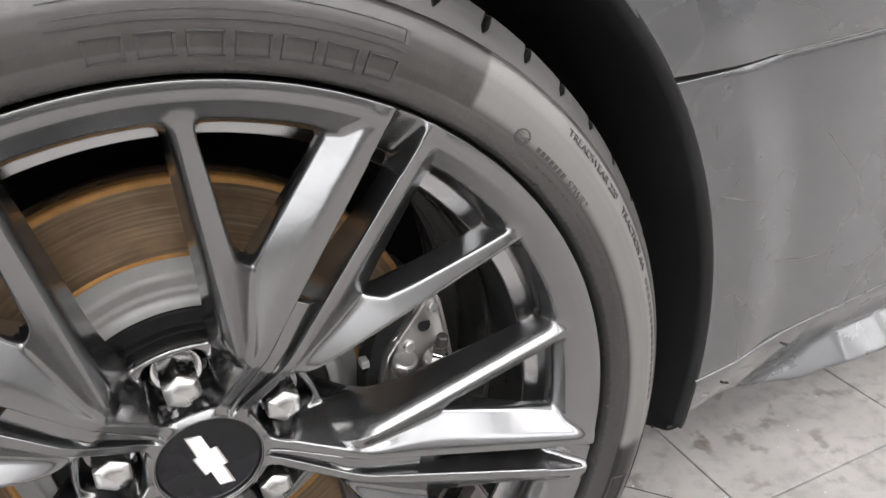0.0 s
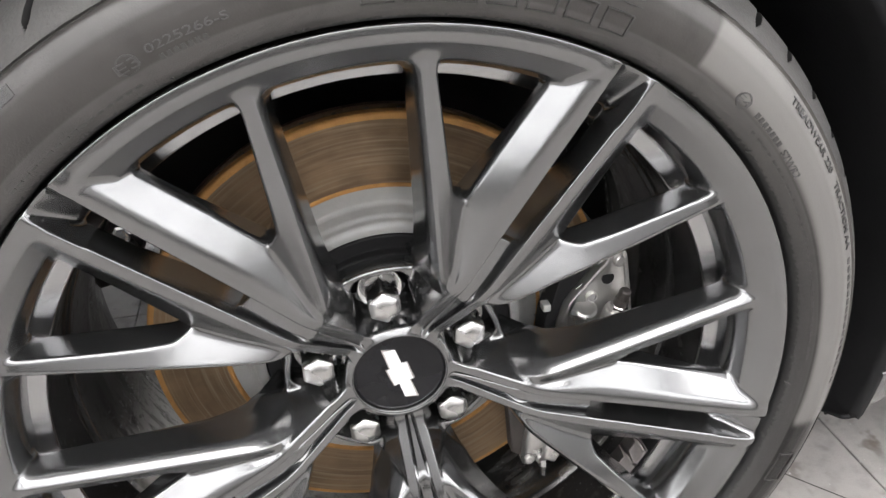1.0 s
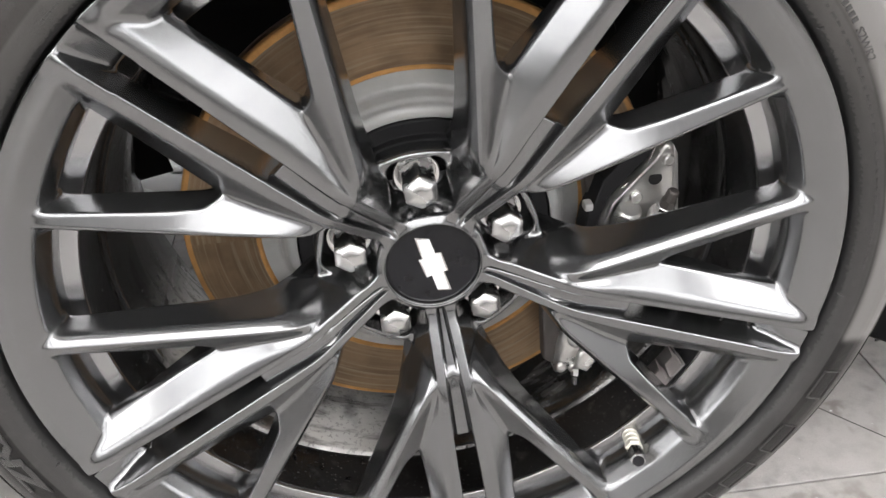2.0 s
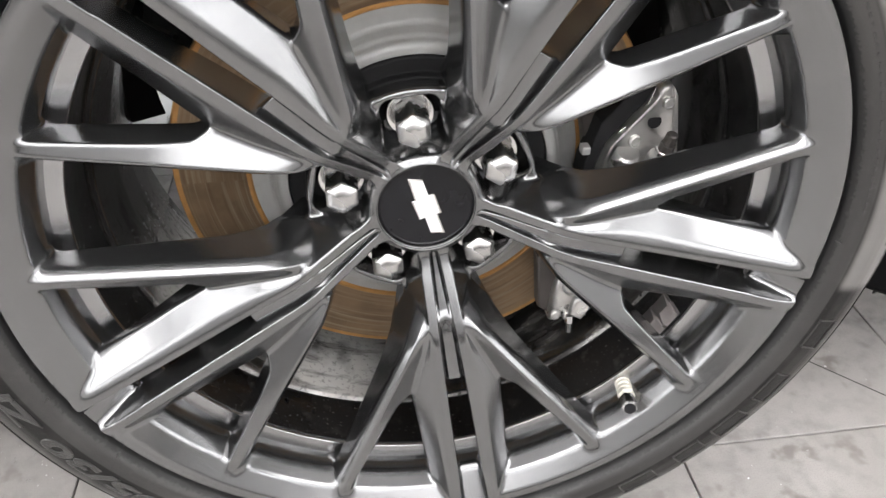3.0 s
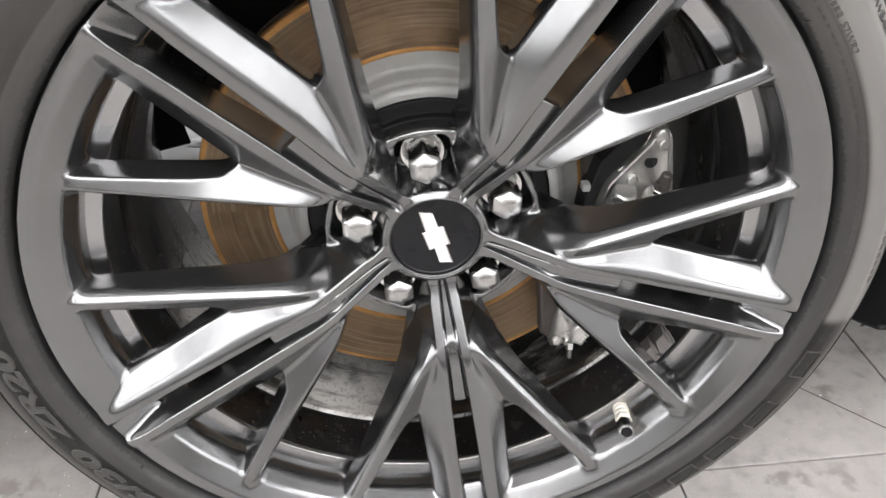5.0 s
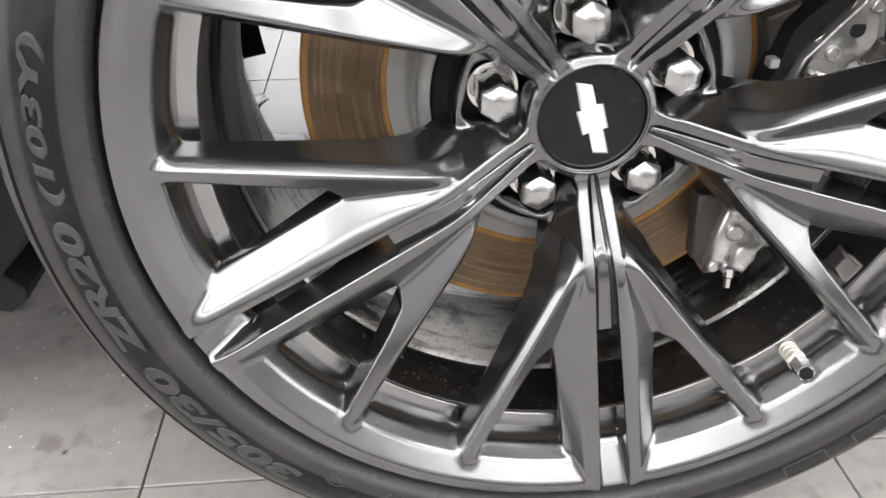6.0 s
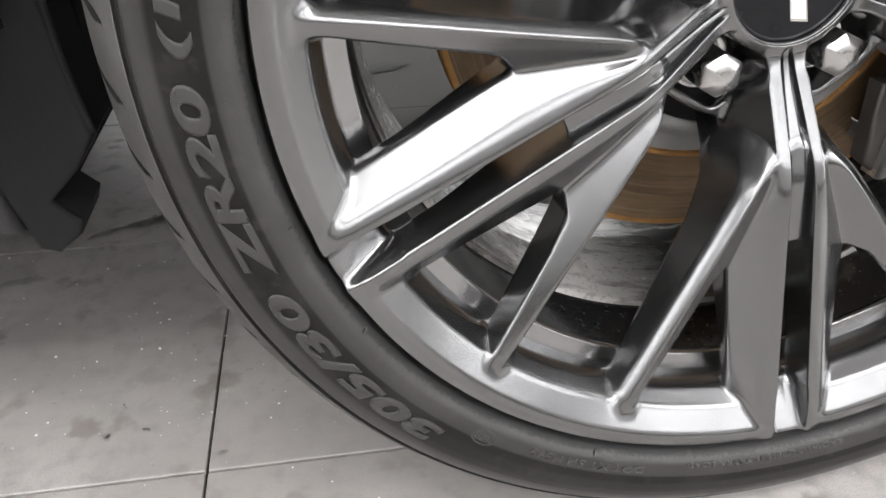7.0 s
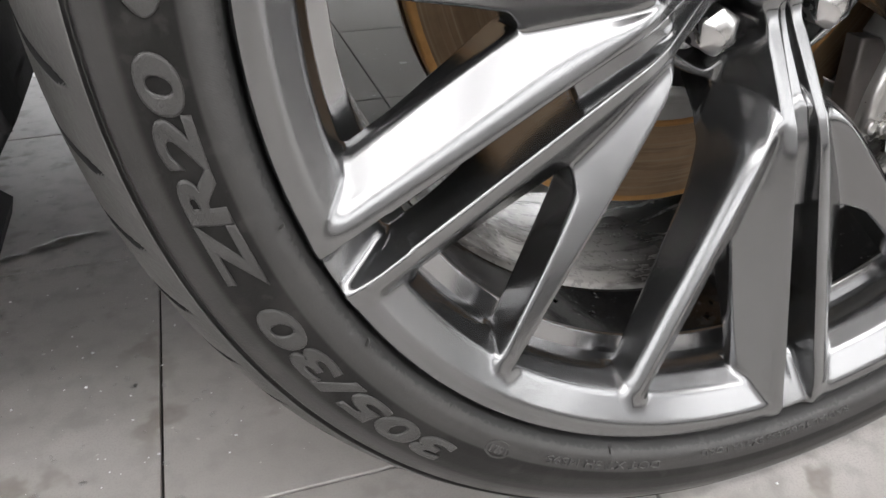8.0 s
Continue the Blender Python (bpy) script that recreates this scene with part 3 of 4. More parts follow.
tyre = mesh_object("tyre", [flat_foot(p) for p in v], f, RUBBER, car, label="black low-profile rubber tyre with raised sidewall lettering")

# tread with its slanted shoulder slots
STEPS = 2976
shoulder = [(0.3196, -0.0010)] + rounded(SIDE[13:] + CROWN, 0.004, 2)
fine = [shoulder[0]]
for p, q in zip(shoulder, shoulder[1:]):
    parts = max(1, int(math.dist(p, q) / (0.0013 if p[1] < 0.04 else 0.004))) if p[1] < 0.07 else 1
    fine += [(p[0] + (q[0] - p[0]) * k / parts, p[1] + (q[1] - p[1]) * k / parts) for k in range(1, parts + 1)]
v, f = lathe(fine, STEPS)
v = np.array(v)
rr = np.hypot(v[:, 0], v[:, 2] - AXLE)
ang = np.degrees(np.arctan2(v[:, 2] - AXLE, v[:, 0]))
yy = v[:, 1]
lean = np.radians(-(np.minimum(yy, 0.065) - 0.008) * 85)
v[:, 0], v[:, 2] = v[:, 0] * np.cos(lean) - (v[:, 2] - AXLE) * np.sin(lean), AXLE + v[:, 0] * np.sin(lean) + (v[:, 2] - AXLE) * np.cos(lean)
slot = (ang - 4.2 + 0.09 + 3.0) % 5.806 - 3.0
taper = np.clip((yy - 0.0060) / 0.006, 0, 1) * np.clip((0.062 - yy) / 0.02, 0, 1)
cut = np.clip(3.1 * taper - np.abs(slot) / 0.15, 0, 1) * np.clip(taper * 3, 0, 1)
sink = cut * np.clip((0.05 - yy) / 0.04, 0, 1)
for yg in (0.085, 0.135, 0.185, 0.225):
    cut = np.maximum(cut, np.clip(1.6 - np.abs(yy - yg) / 0.006, 0, 1) * 1.2)
k = (rr - 0.0080 * cut) / rr
v[:, 0] *= k
v[:, 2] = AXLE + (v[:, 2] - AXLE) * k
v[:, 1] += 0.005 * sink
tread = mesh_object("tread", [flat_foot(tuple(p)) for p in v], f, TREAD, tyre, label="worn grey tread shoulder with slanted slots")
# near-black faces put the shade inside slots and grooves into the colour
tread.data.materials.append(GROOVE_SHADE)
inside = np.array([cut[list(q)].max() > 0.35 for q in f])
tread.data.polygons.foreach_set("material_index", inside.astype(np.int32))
tread.data.update()


def arc_block(name, a0, a1, r0, r1, height=0.0006, mat=None, parent=None):
    """A raised bar that follows the sidewall, from angle a0 clockwise to a1."""
    n = max(2, int(abs(a0 - a1) / 0.8))
    verts, faces = [], []
    rows = [(r0, 0.0012), (r0 + 0.0003, -height), (r1 - 0.0003, -height), (r1, 0.0012)]
    for i in range(n + 1):
        a = radians(a0 + (a1 - a0) * i / n)
        for r, d in rows:
            verts.append((r * math.cos(a), side_depth(r) + d, AXLE + r * math.sin(a)))
    for i in range(n):
        for j in range(3):
            b = i * 4 + j
            faces.append((b, b + 4, b + 5, b + 1))
    faces += [(0, 1, 2, 3), tuple(n * 4 + q for q in (3, 2, 1, 0))]
    return mesh_object(name, verts, faces, mat or LETTER, parent or tyre, smooth=False)


def arc_text(text, a0, a1, r0, cap, height=0.0006, bold=0.0, slant=0.0, mat=None):
    """Raised letters on the sidewall, read clockwise from angle a0 to a1, their feet at radius r0."""
    cu = bpy.data.curves.new("text", "FONT")
    cu.body, cu.size, cu.offset, cu.extrude, cu.shear, cu.resolution_u = text, 1.0, bold, 0.5, slant, 6
    cu.bevel_depth, cu.bevel_resolution = (0.035, 1) if cap > 0.008 else (0.0, 0)
    tmp = new("text", cu)
    bpy.context.view_layer.update()
    me = bpy.data.meshes.new_from_object(tmp.evaluated_get(bpy.context.evaluated_depsgraph_get()))
    bpy.data.objects.remove(tmp)
    co = np.array([p.co for p in me.vertices])
    x0, x1, top = co[:, 0].min(), co[:, 0].max(), max(co[:, 1].max(), 0.6)
    low = min(0.0, co[:, 1].min())
    for p in me.vertices:
        a = radians(a0 + (a1 - a0) * (p.co.x - x0) / (x1 - x0))
        r = r0 + cap * (p.co.y - low) / (top - low)
        rise = height if cap <= 0.008 else height * (0.55 + 0.45 * min(1.0, max(0.0, (p.co.z - 0.5) / 0.035)))
        y = side_depth(r) - (rise if p.co.z > 0 else -0.0012)
        p.co = (r * math.cos(a), y, AXLE + r * math.sin(a))
    me.materials.append(mat or (LETTER if cap > 0.008 else SMALLPRINT))
    ob = new("lettering", me)
    ob.parent = tyre
    return ob


tagged(arc_text("305/30", -132.3, -157.7, 0.2908, 0.0138, 0.0011, 0.010, 0.12), "raised grey tyre size letters")
tagged(arc_text("ZR20", -159.5, -177.9, 0.2908, 0.0138, 0.0011, 0.010, 0.12), "raised grey tyre size letters")
tagged(arc_text("(103Y)", -179.8, -197.0, 0.2915, 0.0120, 0.0010, 0.008, 0.12), "raised grey load rating letters")
arc_text("DOT XT 5H M595", -104.6, -120.8, 0.2815, 0.0040, 0.0009)
arc_text("RADIAL TUBELESS EXTRA LOAD", -76.8, -98.6, 0.2788, 0.0032, 0.0009)
arc_text("TREADWEAR 220", 42.6, 31.0, 0.3108, 0.0040, 0.0009)
arc_text("TRACTION AA", 29.2, 19.2, 0.3108, 0.0040, 0.0009)
arc_text("E3", 115.9, 113.5, 0.2897, 0.0050, 0.0005)
arc_text("E4", 48.9, 46.7, 0.2890, 0.0044, 0.0005)
arc_text("0225266-S", 112.6, 104.6, 0.2925, 0.0040, 0.0005)
arc_text("S2WR2", 38.6, 34.0, 0.2890, 0.0042, 0.0005)
for i in range(7):
    arc_block("raised_bar", 111.8 - i * 0.72, 111.35 - i * 0.72, 0.2868, 0.2902, 0.0004)
    arc_block("raised_bar", 45.2 - i * 0.85, 44.65 - i * 0.85, 0.2893, 0.2930, 0.0004)
for i in range(30):
    arc_block("raised_bar", 43.6 - i * 1.38, 43.6 - i * 1.38 - (0.5, 0.95, 0.7)[i % 3], 0.2828, 0.2847, 0.0004)
for i in range(16):
    arc_block("raised_bar", 17.5 - i * 1.3, 16.7 - i * 1.3, 0.3112, 0.3142, 0.0004)
    arc_block("raised_bar", 132.0 - i * 1.1, 131.3 - i * 1.1, 0.2806, 0.2824, 0.0004)
for i in range(3):
    arc_block("raised_bar", 131.0 - i * 2.6, 129.2 - i * 2.6, 0.3088, 0.3150, 0.0006)


def outline(a0, a1, r0, r1, line=0.0011, height=0.0012):
    """A plain raised frame, standing for one embossed sign of the maker's name."""
    da = math.degrees(line / 0.29)
    arc_block("raised_frame", a0, a1, r1 - line, r1, height)
    arc_block("raised_frame", a0, a1, r0, r0 + line, height)
    arc_block("raised_frame", a0, a0 - da, r0 + line, r1 - line, height)
    arc_block("raised_frame", a1 + da, a1, r0 + line, r1 - line, height)


for i in range(7):
    outline(92.8 - i * 4.1, 89.6 - i * 4.1, 0.2832, 0.2955)
for r in (0.2995, 0.3035, 0.3100):
    arc_block("raised_rib", 95.0, 64.6, r, r + 0.0009, 0.0006)
arc_block("raised_rib", 65.0, 64.6, 0.3035, 0.3109, 0.0006)
for a0, a1 in ((-15.2, -20.6), (-26.2, -32.2), (-35.0, -41.0), (-43.4, -48.6), (-52.6, -59.0)):
    outline(a0, a1, 0.2900, 0.3060)


def oval(a, r, ra, rb, tube=0.0004):
    """A thin raised ring on the sidewall."""
    verts, faces, n = [], [], 36
    for i in range(n):
        t = 2 * math.pi * i / n
        for q, d in ((1.0, 0.0010), (1.0, -0.0005), (0.84, -0.0005), (0.84, 0.0010)):
            rr_ = r + rb * q * math.sin(t)
            aa = radians(a) + ra * q * math.cos(t) / r
            verts.append((rr_ * math.cos(aa), side_depth(rr_) + d, AXLE + rr_ * math.sin(aa)))
    for i in range(n):
        j = (i + 1) % n
        for k in range(3):
            faces.append((i * 4 + k, j * 4 + k, j * 4 + k + 1, i * 4 + k + 1))
    mesh_object("raised_ring", verts, faces, LETTER, tyre, smooth=False)


oval(-127.6, 0.2855, 0.0085, 0.0046)
arc_text("1620", -126.45, -128.75, 0.2836, 0.0040, 0.0006)
oval(114.7, 0.2923, 0.0058, 0.0050)
oval(47.8, 0.2912, 0.0054, 0.0048)
for a, r in ((98.6, 0.2752), (112.2, 0.2752), (41.0, 0.2752), (-2.0, 0.2752), (-163.0, 0.2760), (-148.5, 0.2752), (-112.0, 0.2752)):
    arc_block("rubber_nib", a + 0.12, a - 0.12, r, r + 0.0024, 0.0022)

# nuts and cap
def hex_ring(rad, y, flats=6):
    return [(rad * math.cos(radians(60 * i)), y, rad * math.sin(radians(60 * i))) for i in range(flats)]


def nut_mesh():
    bm = bmesh.new()
    rows = [(0.0134, 0.036), (0.0132, 0.0056), (0.0122, 0.0042), (0.0078, 0.0015), (0.0040, 0.0004)]
    rings = [[bm.verts.new(c) for c in hex_ring(rad, y)] for rad, y in rows]
    for p, q in zip(rings, rings[1:]):
        for i in range(6):
            bm.faces.new((p[i], p[(i + 1) % 6], q[(i + 1) % 6], q[i]))
    bm.faces.new(rings[-1])
    bmesh.ops.recalc_face_normals(bm, faces=bm.faces)
    bmesh.ops.bevel(bm, geom=bm.edges[:], offset=0.0012, segments=3, affect="EDGES", profile=0.5)
    me = bpy.data.meshes.new("lug_nut")
    bm.to_mesh(me)
    bm.free()
    me.shade_smooth()
    me.materials.append(NUT)
    return me


nut = nut_mesh()
for a in SECTORS:
    ob = new("lug_nut", nut)
    ob.parent = wheel
    t = radians(a + SPIN + 36)
    ob.matrix_basis = Matrix.Translation((0.06 * math.cos(t), 0.0640, AXLE + 0.06 * math.sin(t))) @ Matrix.Rotation(radians(30 + 7 * math.sin(a)), 4, "Y")
    tagged(ob, "bright hexagonal lug nut")
    v, f = lathe(rounded([(0.0120, 0.0960), (0.0168, 0.0950), (0.0176, 0.0975), (0.0176, 0.1060)], 0.0008), 40)
    mesh_object("washer", [(x + 0.06 * math.cos(t), y, z + 0.06 * math.sin(t)) for x, y, z in v], f, CHROME, wheel)

v, f = lathe(rounded([(0.0352, 0.080), (0.0350, 0.0690), (0.0335, 0.0680), (0.0328, 0.0690), (0.0200, 0.0686), (0.0004, 0.0684)], 0.0006), 96)
mesh_object("centre_cap", v, f, CAPBLACK, wheel, label="round black centre cap with a white emblem")

# emblem: two plain crossing shapes in white
def emblem_bar(pts, depth, name, mat, top):
    bm = bmesh.new()
    lo = [bm.verts.new((x, top, AXLE + z)) for x, z in pts]
    hi = [bm.verts.new((x, top + depth, AXLE + z)) for x, z in pts]
    bm.faces.new(lo)
    bm.faces.new(hi[::-1])
    for i in range(len(pts)):
        j = (i + 1) % len(pts)
        bm.faces.new((lo[i], lo[j], hi[j], hi[i]))
    bmesh.ops.recalc_face_normals(bm, faces=bm.faces)
    bmesh.ops.bevel(bm, geom=[e for e in bm.edges if abs(e.verts[0].co.y - top) < 1e-6 and abs(e.verts[1].co.y - top) < 1e-6], offset=0.0005, segments=2, affect="EDGES")
    return part(name, bm, mat, wheel)


EMBLEM = [(-0.0126, 0.0239), (-0.0022, 0.0222), (0.0019, 0.0096), (0.0062, 0.0098), (0.0112, -0.0065), (0.0081, -0.0073), (0.0135, -0.0245), (0.0032, -0.0238), (-0.0011, -0.0097), (-0.005, -0.0113), (-0.0105, 0.0049), (-0.0078, 0.0055)]
emblem_bar(EMBLEM, 0.0014, "emblem_edge", CHROME, 0.0677)
emblem_bar([(x * 0.86, z * 0.94) for x, z in EMBLEM], 0.0012, "emblem", WHITE, 0.0671)
v, f = lathe(rounded([(0.0366, 0.0720), (0.0364, 0.0660), (0.0352, 0.0654), (0.0346, 0.0664), (0.0345, 0.0720)], 0.0005), 96)
mesh_object("cap_ring", v, f, ALLOY, wheel)

# valve
def turned(name, profile, base, axis, mat, parent, label="", steps=20):
    """A small turned piece along an axis: profile of (along, radius)."""
    q = Vector(axis).to_track_quat("Z", "Y")
    verts, faces, n = [], [], len(profile)
    for i in range(steps):
        a = 2 * math.pi * i / steps
        for z, r in profile:
            verts.append(tuple(Vector(base) + q @ Vector((r * math.cos(a), r * math.sin(a), z))))
    for i in range(steps):
        j = (i + 1) % steps
        for k in range(n - 1):
            faces.append((i * n + k, j * n + k, j * n + k + 1, i * n + k + 1))
    faces.append(tuple(i * n + n - 1 for i in range(steps)))
    return mesh_object(name, verts, faces, mat, parent, smooth=False, label=label)


VB, VT = Vector((0.1640, 0.050, 0.152)), Vector((0.1550, 0.0060, 0.1640))
VA = (VT - VB).normalized()
turned("valve_hole", [(-0.001, 0.0), (-0.001, 0.0098), (0.0012, 0.0096), (0.0013, 0.0)], VB, VA, BLACK, wheel, "dark rubber seal round the valve", steps=24)
turned("valve_stem", [(-0.012, 0.0062), (0.002, 0.0062), (0.003, 0.0070), (0.008, 0.0070), (0.0085, 0.0062), (0.0100, 0.0062), (0.0105, 0.0068), (0.0140, 0.0068), (0.0145, 0.0060), (0.0160, 0.0060), (0.0165, 0.0066), (0.0200, 0.0066), (0.0205, 0.0056), (0.032, 0.0050)], VB, VA, BRASS, wheel, "pale brass tyre valve with a chrome cap", steps=24)
turned("valve_nut", [(0.0, 0.0), (0.0, 0.0074), (0.0045, 0.0074), (0.0052, 0.0064), (0.0053, 0.0)], VB + VA * 0.0225, VA, BRASS, wheel, steps=6)
turned("valve_cap", [(0.0, 0.0), (0.0, 0.0066), (0.001, 0.0070), (0.0140, 0.0068), (0.0152, 0.0058), (0.0153, 0.0)], VB + VA * 0.0300, VA, CHROME, wheel, "chrome hexagonal valve cap", steps=6)
turned("cap_end", [(0.0, 0.0), (0.0, 0.0050), (0.0004, 0.0049), (0.0005, 0.0)], VB + VA * 0.0452, VA, CAPBLACK, wheel, "black round end of the valve cap", steps=20)

# brake
v, f = lathe(rounded([(0.1180, 0.1530), (0.1805, 0.1530), (0.1835, 0.1505), (0.1835, 0.1440)], 0.0015), 160)
disc = mesh_object("brake_disc", v, f, RUST, car, label="rust-brown vented brake disc behind the spokes")
v, f = lathe(rounded([(0.1835, 0.1340), (0.1835, 0.1268), (0.1822, 0.1252), (0.1785, 0.1250)], 0.0008), 160)
mesh_object("disc_edge", v, f, RUSTEDGE, disc, label="orange rust ring on the disc edge")
v, f = lathe([(0.1786, 0.1250), (0.1540, 0.1252), (0.1300, 0.1250)], 160)
mesh_object("friction_face", v, f, RUST, disc)
v, f = lathe(rounded([(0.1301, 0.1250), (0.1290, 0.1240), (0.1272, 0.1241), (0.1262, 0.1262)], 0.0006), 160)
mesh_object("rust_ring", v, f, RUSTEDGE, disc)
v, f = lathe(rounded([(0.1264, 0.1262), (0.1150, 0.1264), (0.1125, 0.1240), (0.1105, 0.1150), (0.1078, 0.1125), (0.1065, 0.1085), (0.1030, 0.1062), (0.0985, 0.1061), (0.0980, 0.1075)], 0.0018), 160)
mesh_object("hat", v, f, HAT, disc, label="pale cast metal disc hat")
v, f = lathe(rounded([(0.0984, 0.1100), (0.0960, 0.1068), (0.0860, 0.1064), (0.0855, 0.1000), (0.0840, 0.0985), (0.0500, 0.1120)], 0.0012), 120)
mesh_object("hub_face", v, f, BLACK, disc, label="dark steel hub face inside the disc hat")
vane = bmesh.new()
box(vane, -0.0016, 0.0016, 0.1335, 0.1445, 0.120, 0.1815)
vane_me = bpy.data.meshes.new("vane")
vane.to_mesh(vane_me)
vane.free()
vane_me.materials.append(STEEL)
for i in range(48):
    ob = new("vane", vane_me)
    ob.parent = disc
    ob.matrix_basis = axle_turn(i * 7.5)


def arc_solid(name, a0, a1, r0, r1, y0, y1, mat, parent, label="", bevel=0.006, n=14):
    """A rounded block bent about the axle."""
    bm = bmesh.new()
    box(bm, 0, 1, y0, y1, r0, r1)
    bmesh.ops.subdivide_edges(bm, edges=[e for e in bm.edges if abs(e.verts[0].co.x - e.verts[1].co.x) > 0.5], cuts=n)
    edges = [e for e in bm.edges if len(e.link_faces) == 2 and e.calc_face_angle(0) > 1]
    for v_ in bm.verts:
        a = radians(a0 + (a1 - a0) * v_.co.x)
        r = v_.co.z
        v_.co = (r * math.cos(a), v_.co.y, AXLE + r * math.sin(a))
    bmesh.ops.bevel(bm, geom=edges, offset=bevel, segments=3, affect="EDGES", profile=0.6)
    return part(name, bm, mat, parent, label, smooth=True)


def plate(name, pts, y0, y1, mat, parent, label="", bevel=0.005):
    """A cast plate: an outline in the wheel's plane with thickness and soft edges."""
    bm = bmesh.new()
    lo = [bm.verts.new((x, y0, z)) for x, z in pts]
    hi = [bm.verts.new((x, y1, z)) for x, z in pts]
    bm.faces.new(lo)
    bm.faces.new(hi[::-1])
    for i in range(len(pts)):
        j = (i + 1) % len(pts)
        bm.faces.new((lo[i], lo[j], hi[j], hi[i]))
    bmesh.ops.recalc_face_normals(bm, faces=bm.faces)
    rim = [e for e in bm.edges if e.verts[0].co.y < y0 + 1e-5 and e.verts[1].co.y < y0 + 1e-5]
    bmesh.ops.bevel(bm, geom=rim, offset=bevel, segments=4, affect="EDGES", profile=0.55)
    ob = part(name, bm, mat, parent, label, smooth=True)
    for face in ob.data.polygons:
        if len(face.vertices) > 4 or abs(face.normal.y) < 0.02:
            face.use_smooth = False
    return ob


caliper = plate("brake_caliper", [(0.1650, 0.3960), (0.1695, 0.4040), (0.1730, 0.4080), (0.1790, 0.4080), (0.1830, 0.4010), (0.1880, 0.3720), (0.1920, 0.3430), (0.1900, 0.3000), (0.1740, 0.2500), (0.1440, 0.2280), (0.1180, 0.2440), (0.1060, 0.2620),
                                  (0.1200, 0.2880), (0.1290, 0.3150), (0.1320, 0.3460), (0.1370, 0.3630), (0.1450, 0.3730), (0.1550, 0.3850)], 0.0850, 0.1060, CALIPER, car, "bare cast aluminium brake caliper over the disc", 0.0045)
arc_solid("bridge", 16.0, -46.0, 0.160, 0.197, 0.104, 0.196, CALIPER, caliper, "", 0.008)
plate("edge_rib", [(0.1652, 0.3972), (0.1690, 0.4030), (0.1702, 0.3990), (0.1672, 0.3935), (0.1572, 0.3830), (0.1475, 0.3712), (0.1400, 0.3612), (0.1352, 0.3460), (0.1326, 0.3462), (0.1374, 0.3636), (0.1454, 0.3738), (0.1553, 0.3856)], 0.0815, 0.0880, CALIPER, caliper, "", 0.0016)
plate("outer_rib", [(0.1790, 0.4072), (0.1826, 0.4008), (0.1876, 0.3720), (0.1916, 0.3430), (0.1886, 0.3430), (0.1846, 0.3718), (0.1800, 0.3990)], 0.0820, 0.0880, CALIPER, caliper, "", 0.0016)
plate("caliper_foot", [(0.1130, 0.2590), (0.1200, 0.2560), (0.1378, 0.2275), (0.1367, 0.2141), (0.1299, 0.2030), (0.1217, 0.2050), (0.1106, 0.1985), (0.1040, 0.1990), (0.1055, 0.2260)], 0.0810, 0.1000, CALIPER, caliper, "", 0.005)
plate("carrier", [(0.0920, 0.2620), (0.1160, 0.2600), (0.1080, 0.2260), (0.1050, 0.2010), (0.0960, 0.2080)], 0.0900, 0.1040, STEEL, caliper, "dark steel pad carrier", 0.003)
plate("lug", [(0.1230, 0.2260), (0.1378, 0.2275), (0.1367, 0.2141), (0.1299, 0.2030), (0.1180, 0.2100)], 0.0740, 0.0840, CALIPER, caliper, "", 0.003)
arc_solid("brake_pad", 22.0, -4.0, 0.128, 0.158, 0.1060, 0.1235, STEEL, caliper, "dark brake pad backing plate", 0.003)


turned("guide_boss", [(-0.022, 0.0112), (-0.002, 0.0108), (0.0, 0.0100), (0.0012, 0.0080), (0.0013, 0.0)], Vector((0.1505, 0.0815, 0.3585)), (0.10, -0.42, 0.90), CALIPER, caliper, steps=28)
turned("piston_boss", [(0.0, 0.0070), (0.0022, 0.0068), (0.0030, 0.0056), (0.0012, 0.0046), (0.0010, 0.0)], Vector((0.1190, 0.0805, 0.2360)), (0.0, -1, 0.12), CALIPER, caliper, steps=24)
# flat black disc for the shade in a hole; nothing is cut
turned("recess", [(-0.003, 0.0054), (0.0002, 0.0052), (0.0003, 0.0)], Vector((0.1692, 0.0849, 0.3805)), (0.0, -1, 0.1), BLACK, caliper, "dark hole beside the bleed screw", 20)
tube = Vector((0.1738, 0.0715, 0.3600))
turned("bleed_boss", [(-0.034, 0.0112), (-0.004, 0.0108), (-0.0015, 0.0102), (0.0, 0.0088), (0.0002, 0.0)], tube, (0.10, -0.22, 1.0), CALIPER, caliper, steps=28)
turned("bleed_collar", [(-0.001, 0.0070), (0.0045, 0.0070), (0.0052, 0.0060), (0.0053, 0.0)], tube, (0.10, -0.22, 1.0), CHROME, caliper, "bright hexagonal bleed screw collar", steps=6)
turned("bleed_cap", [(0.0050, 0.0058), (0.0110, 0.0055), (0.0112, 0.0048), (0.0190, 0.0044), (0.0200, 0.0034), (0.0201, 0.0)], tube, (0.14, -0.22, 1.0), STEEL, caliper, "dark bleed screw cap", steps=10)
for x, z, y in ((0.1770, 0.3950, 0.0850), (0.1832, 0.3620, 0.0840), (0.1560, 0.3660, 0.0850), (0.1190, 0.2060, 0.0805), (0.1080, 0.2080, 0.0805)):
    turned("bolt", [(0.0, 0.0048), (0.0026, 0.0046), (0.0034, 0.0036), (0.0022, 0.0032), (0.0021, 0.0)], Vector((x, y, z)), (0.05, -1, 0.05), CALIPER, caliper, "", 16)
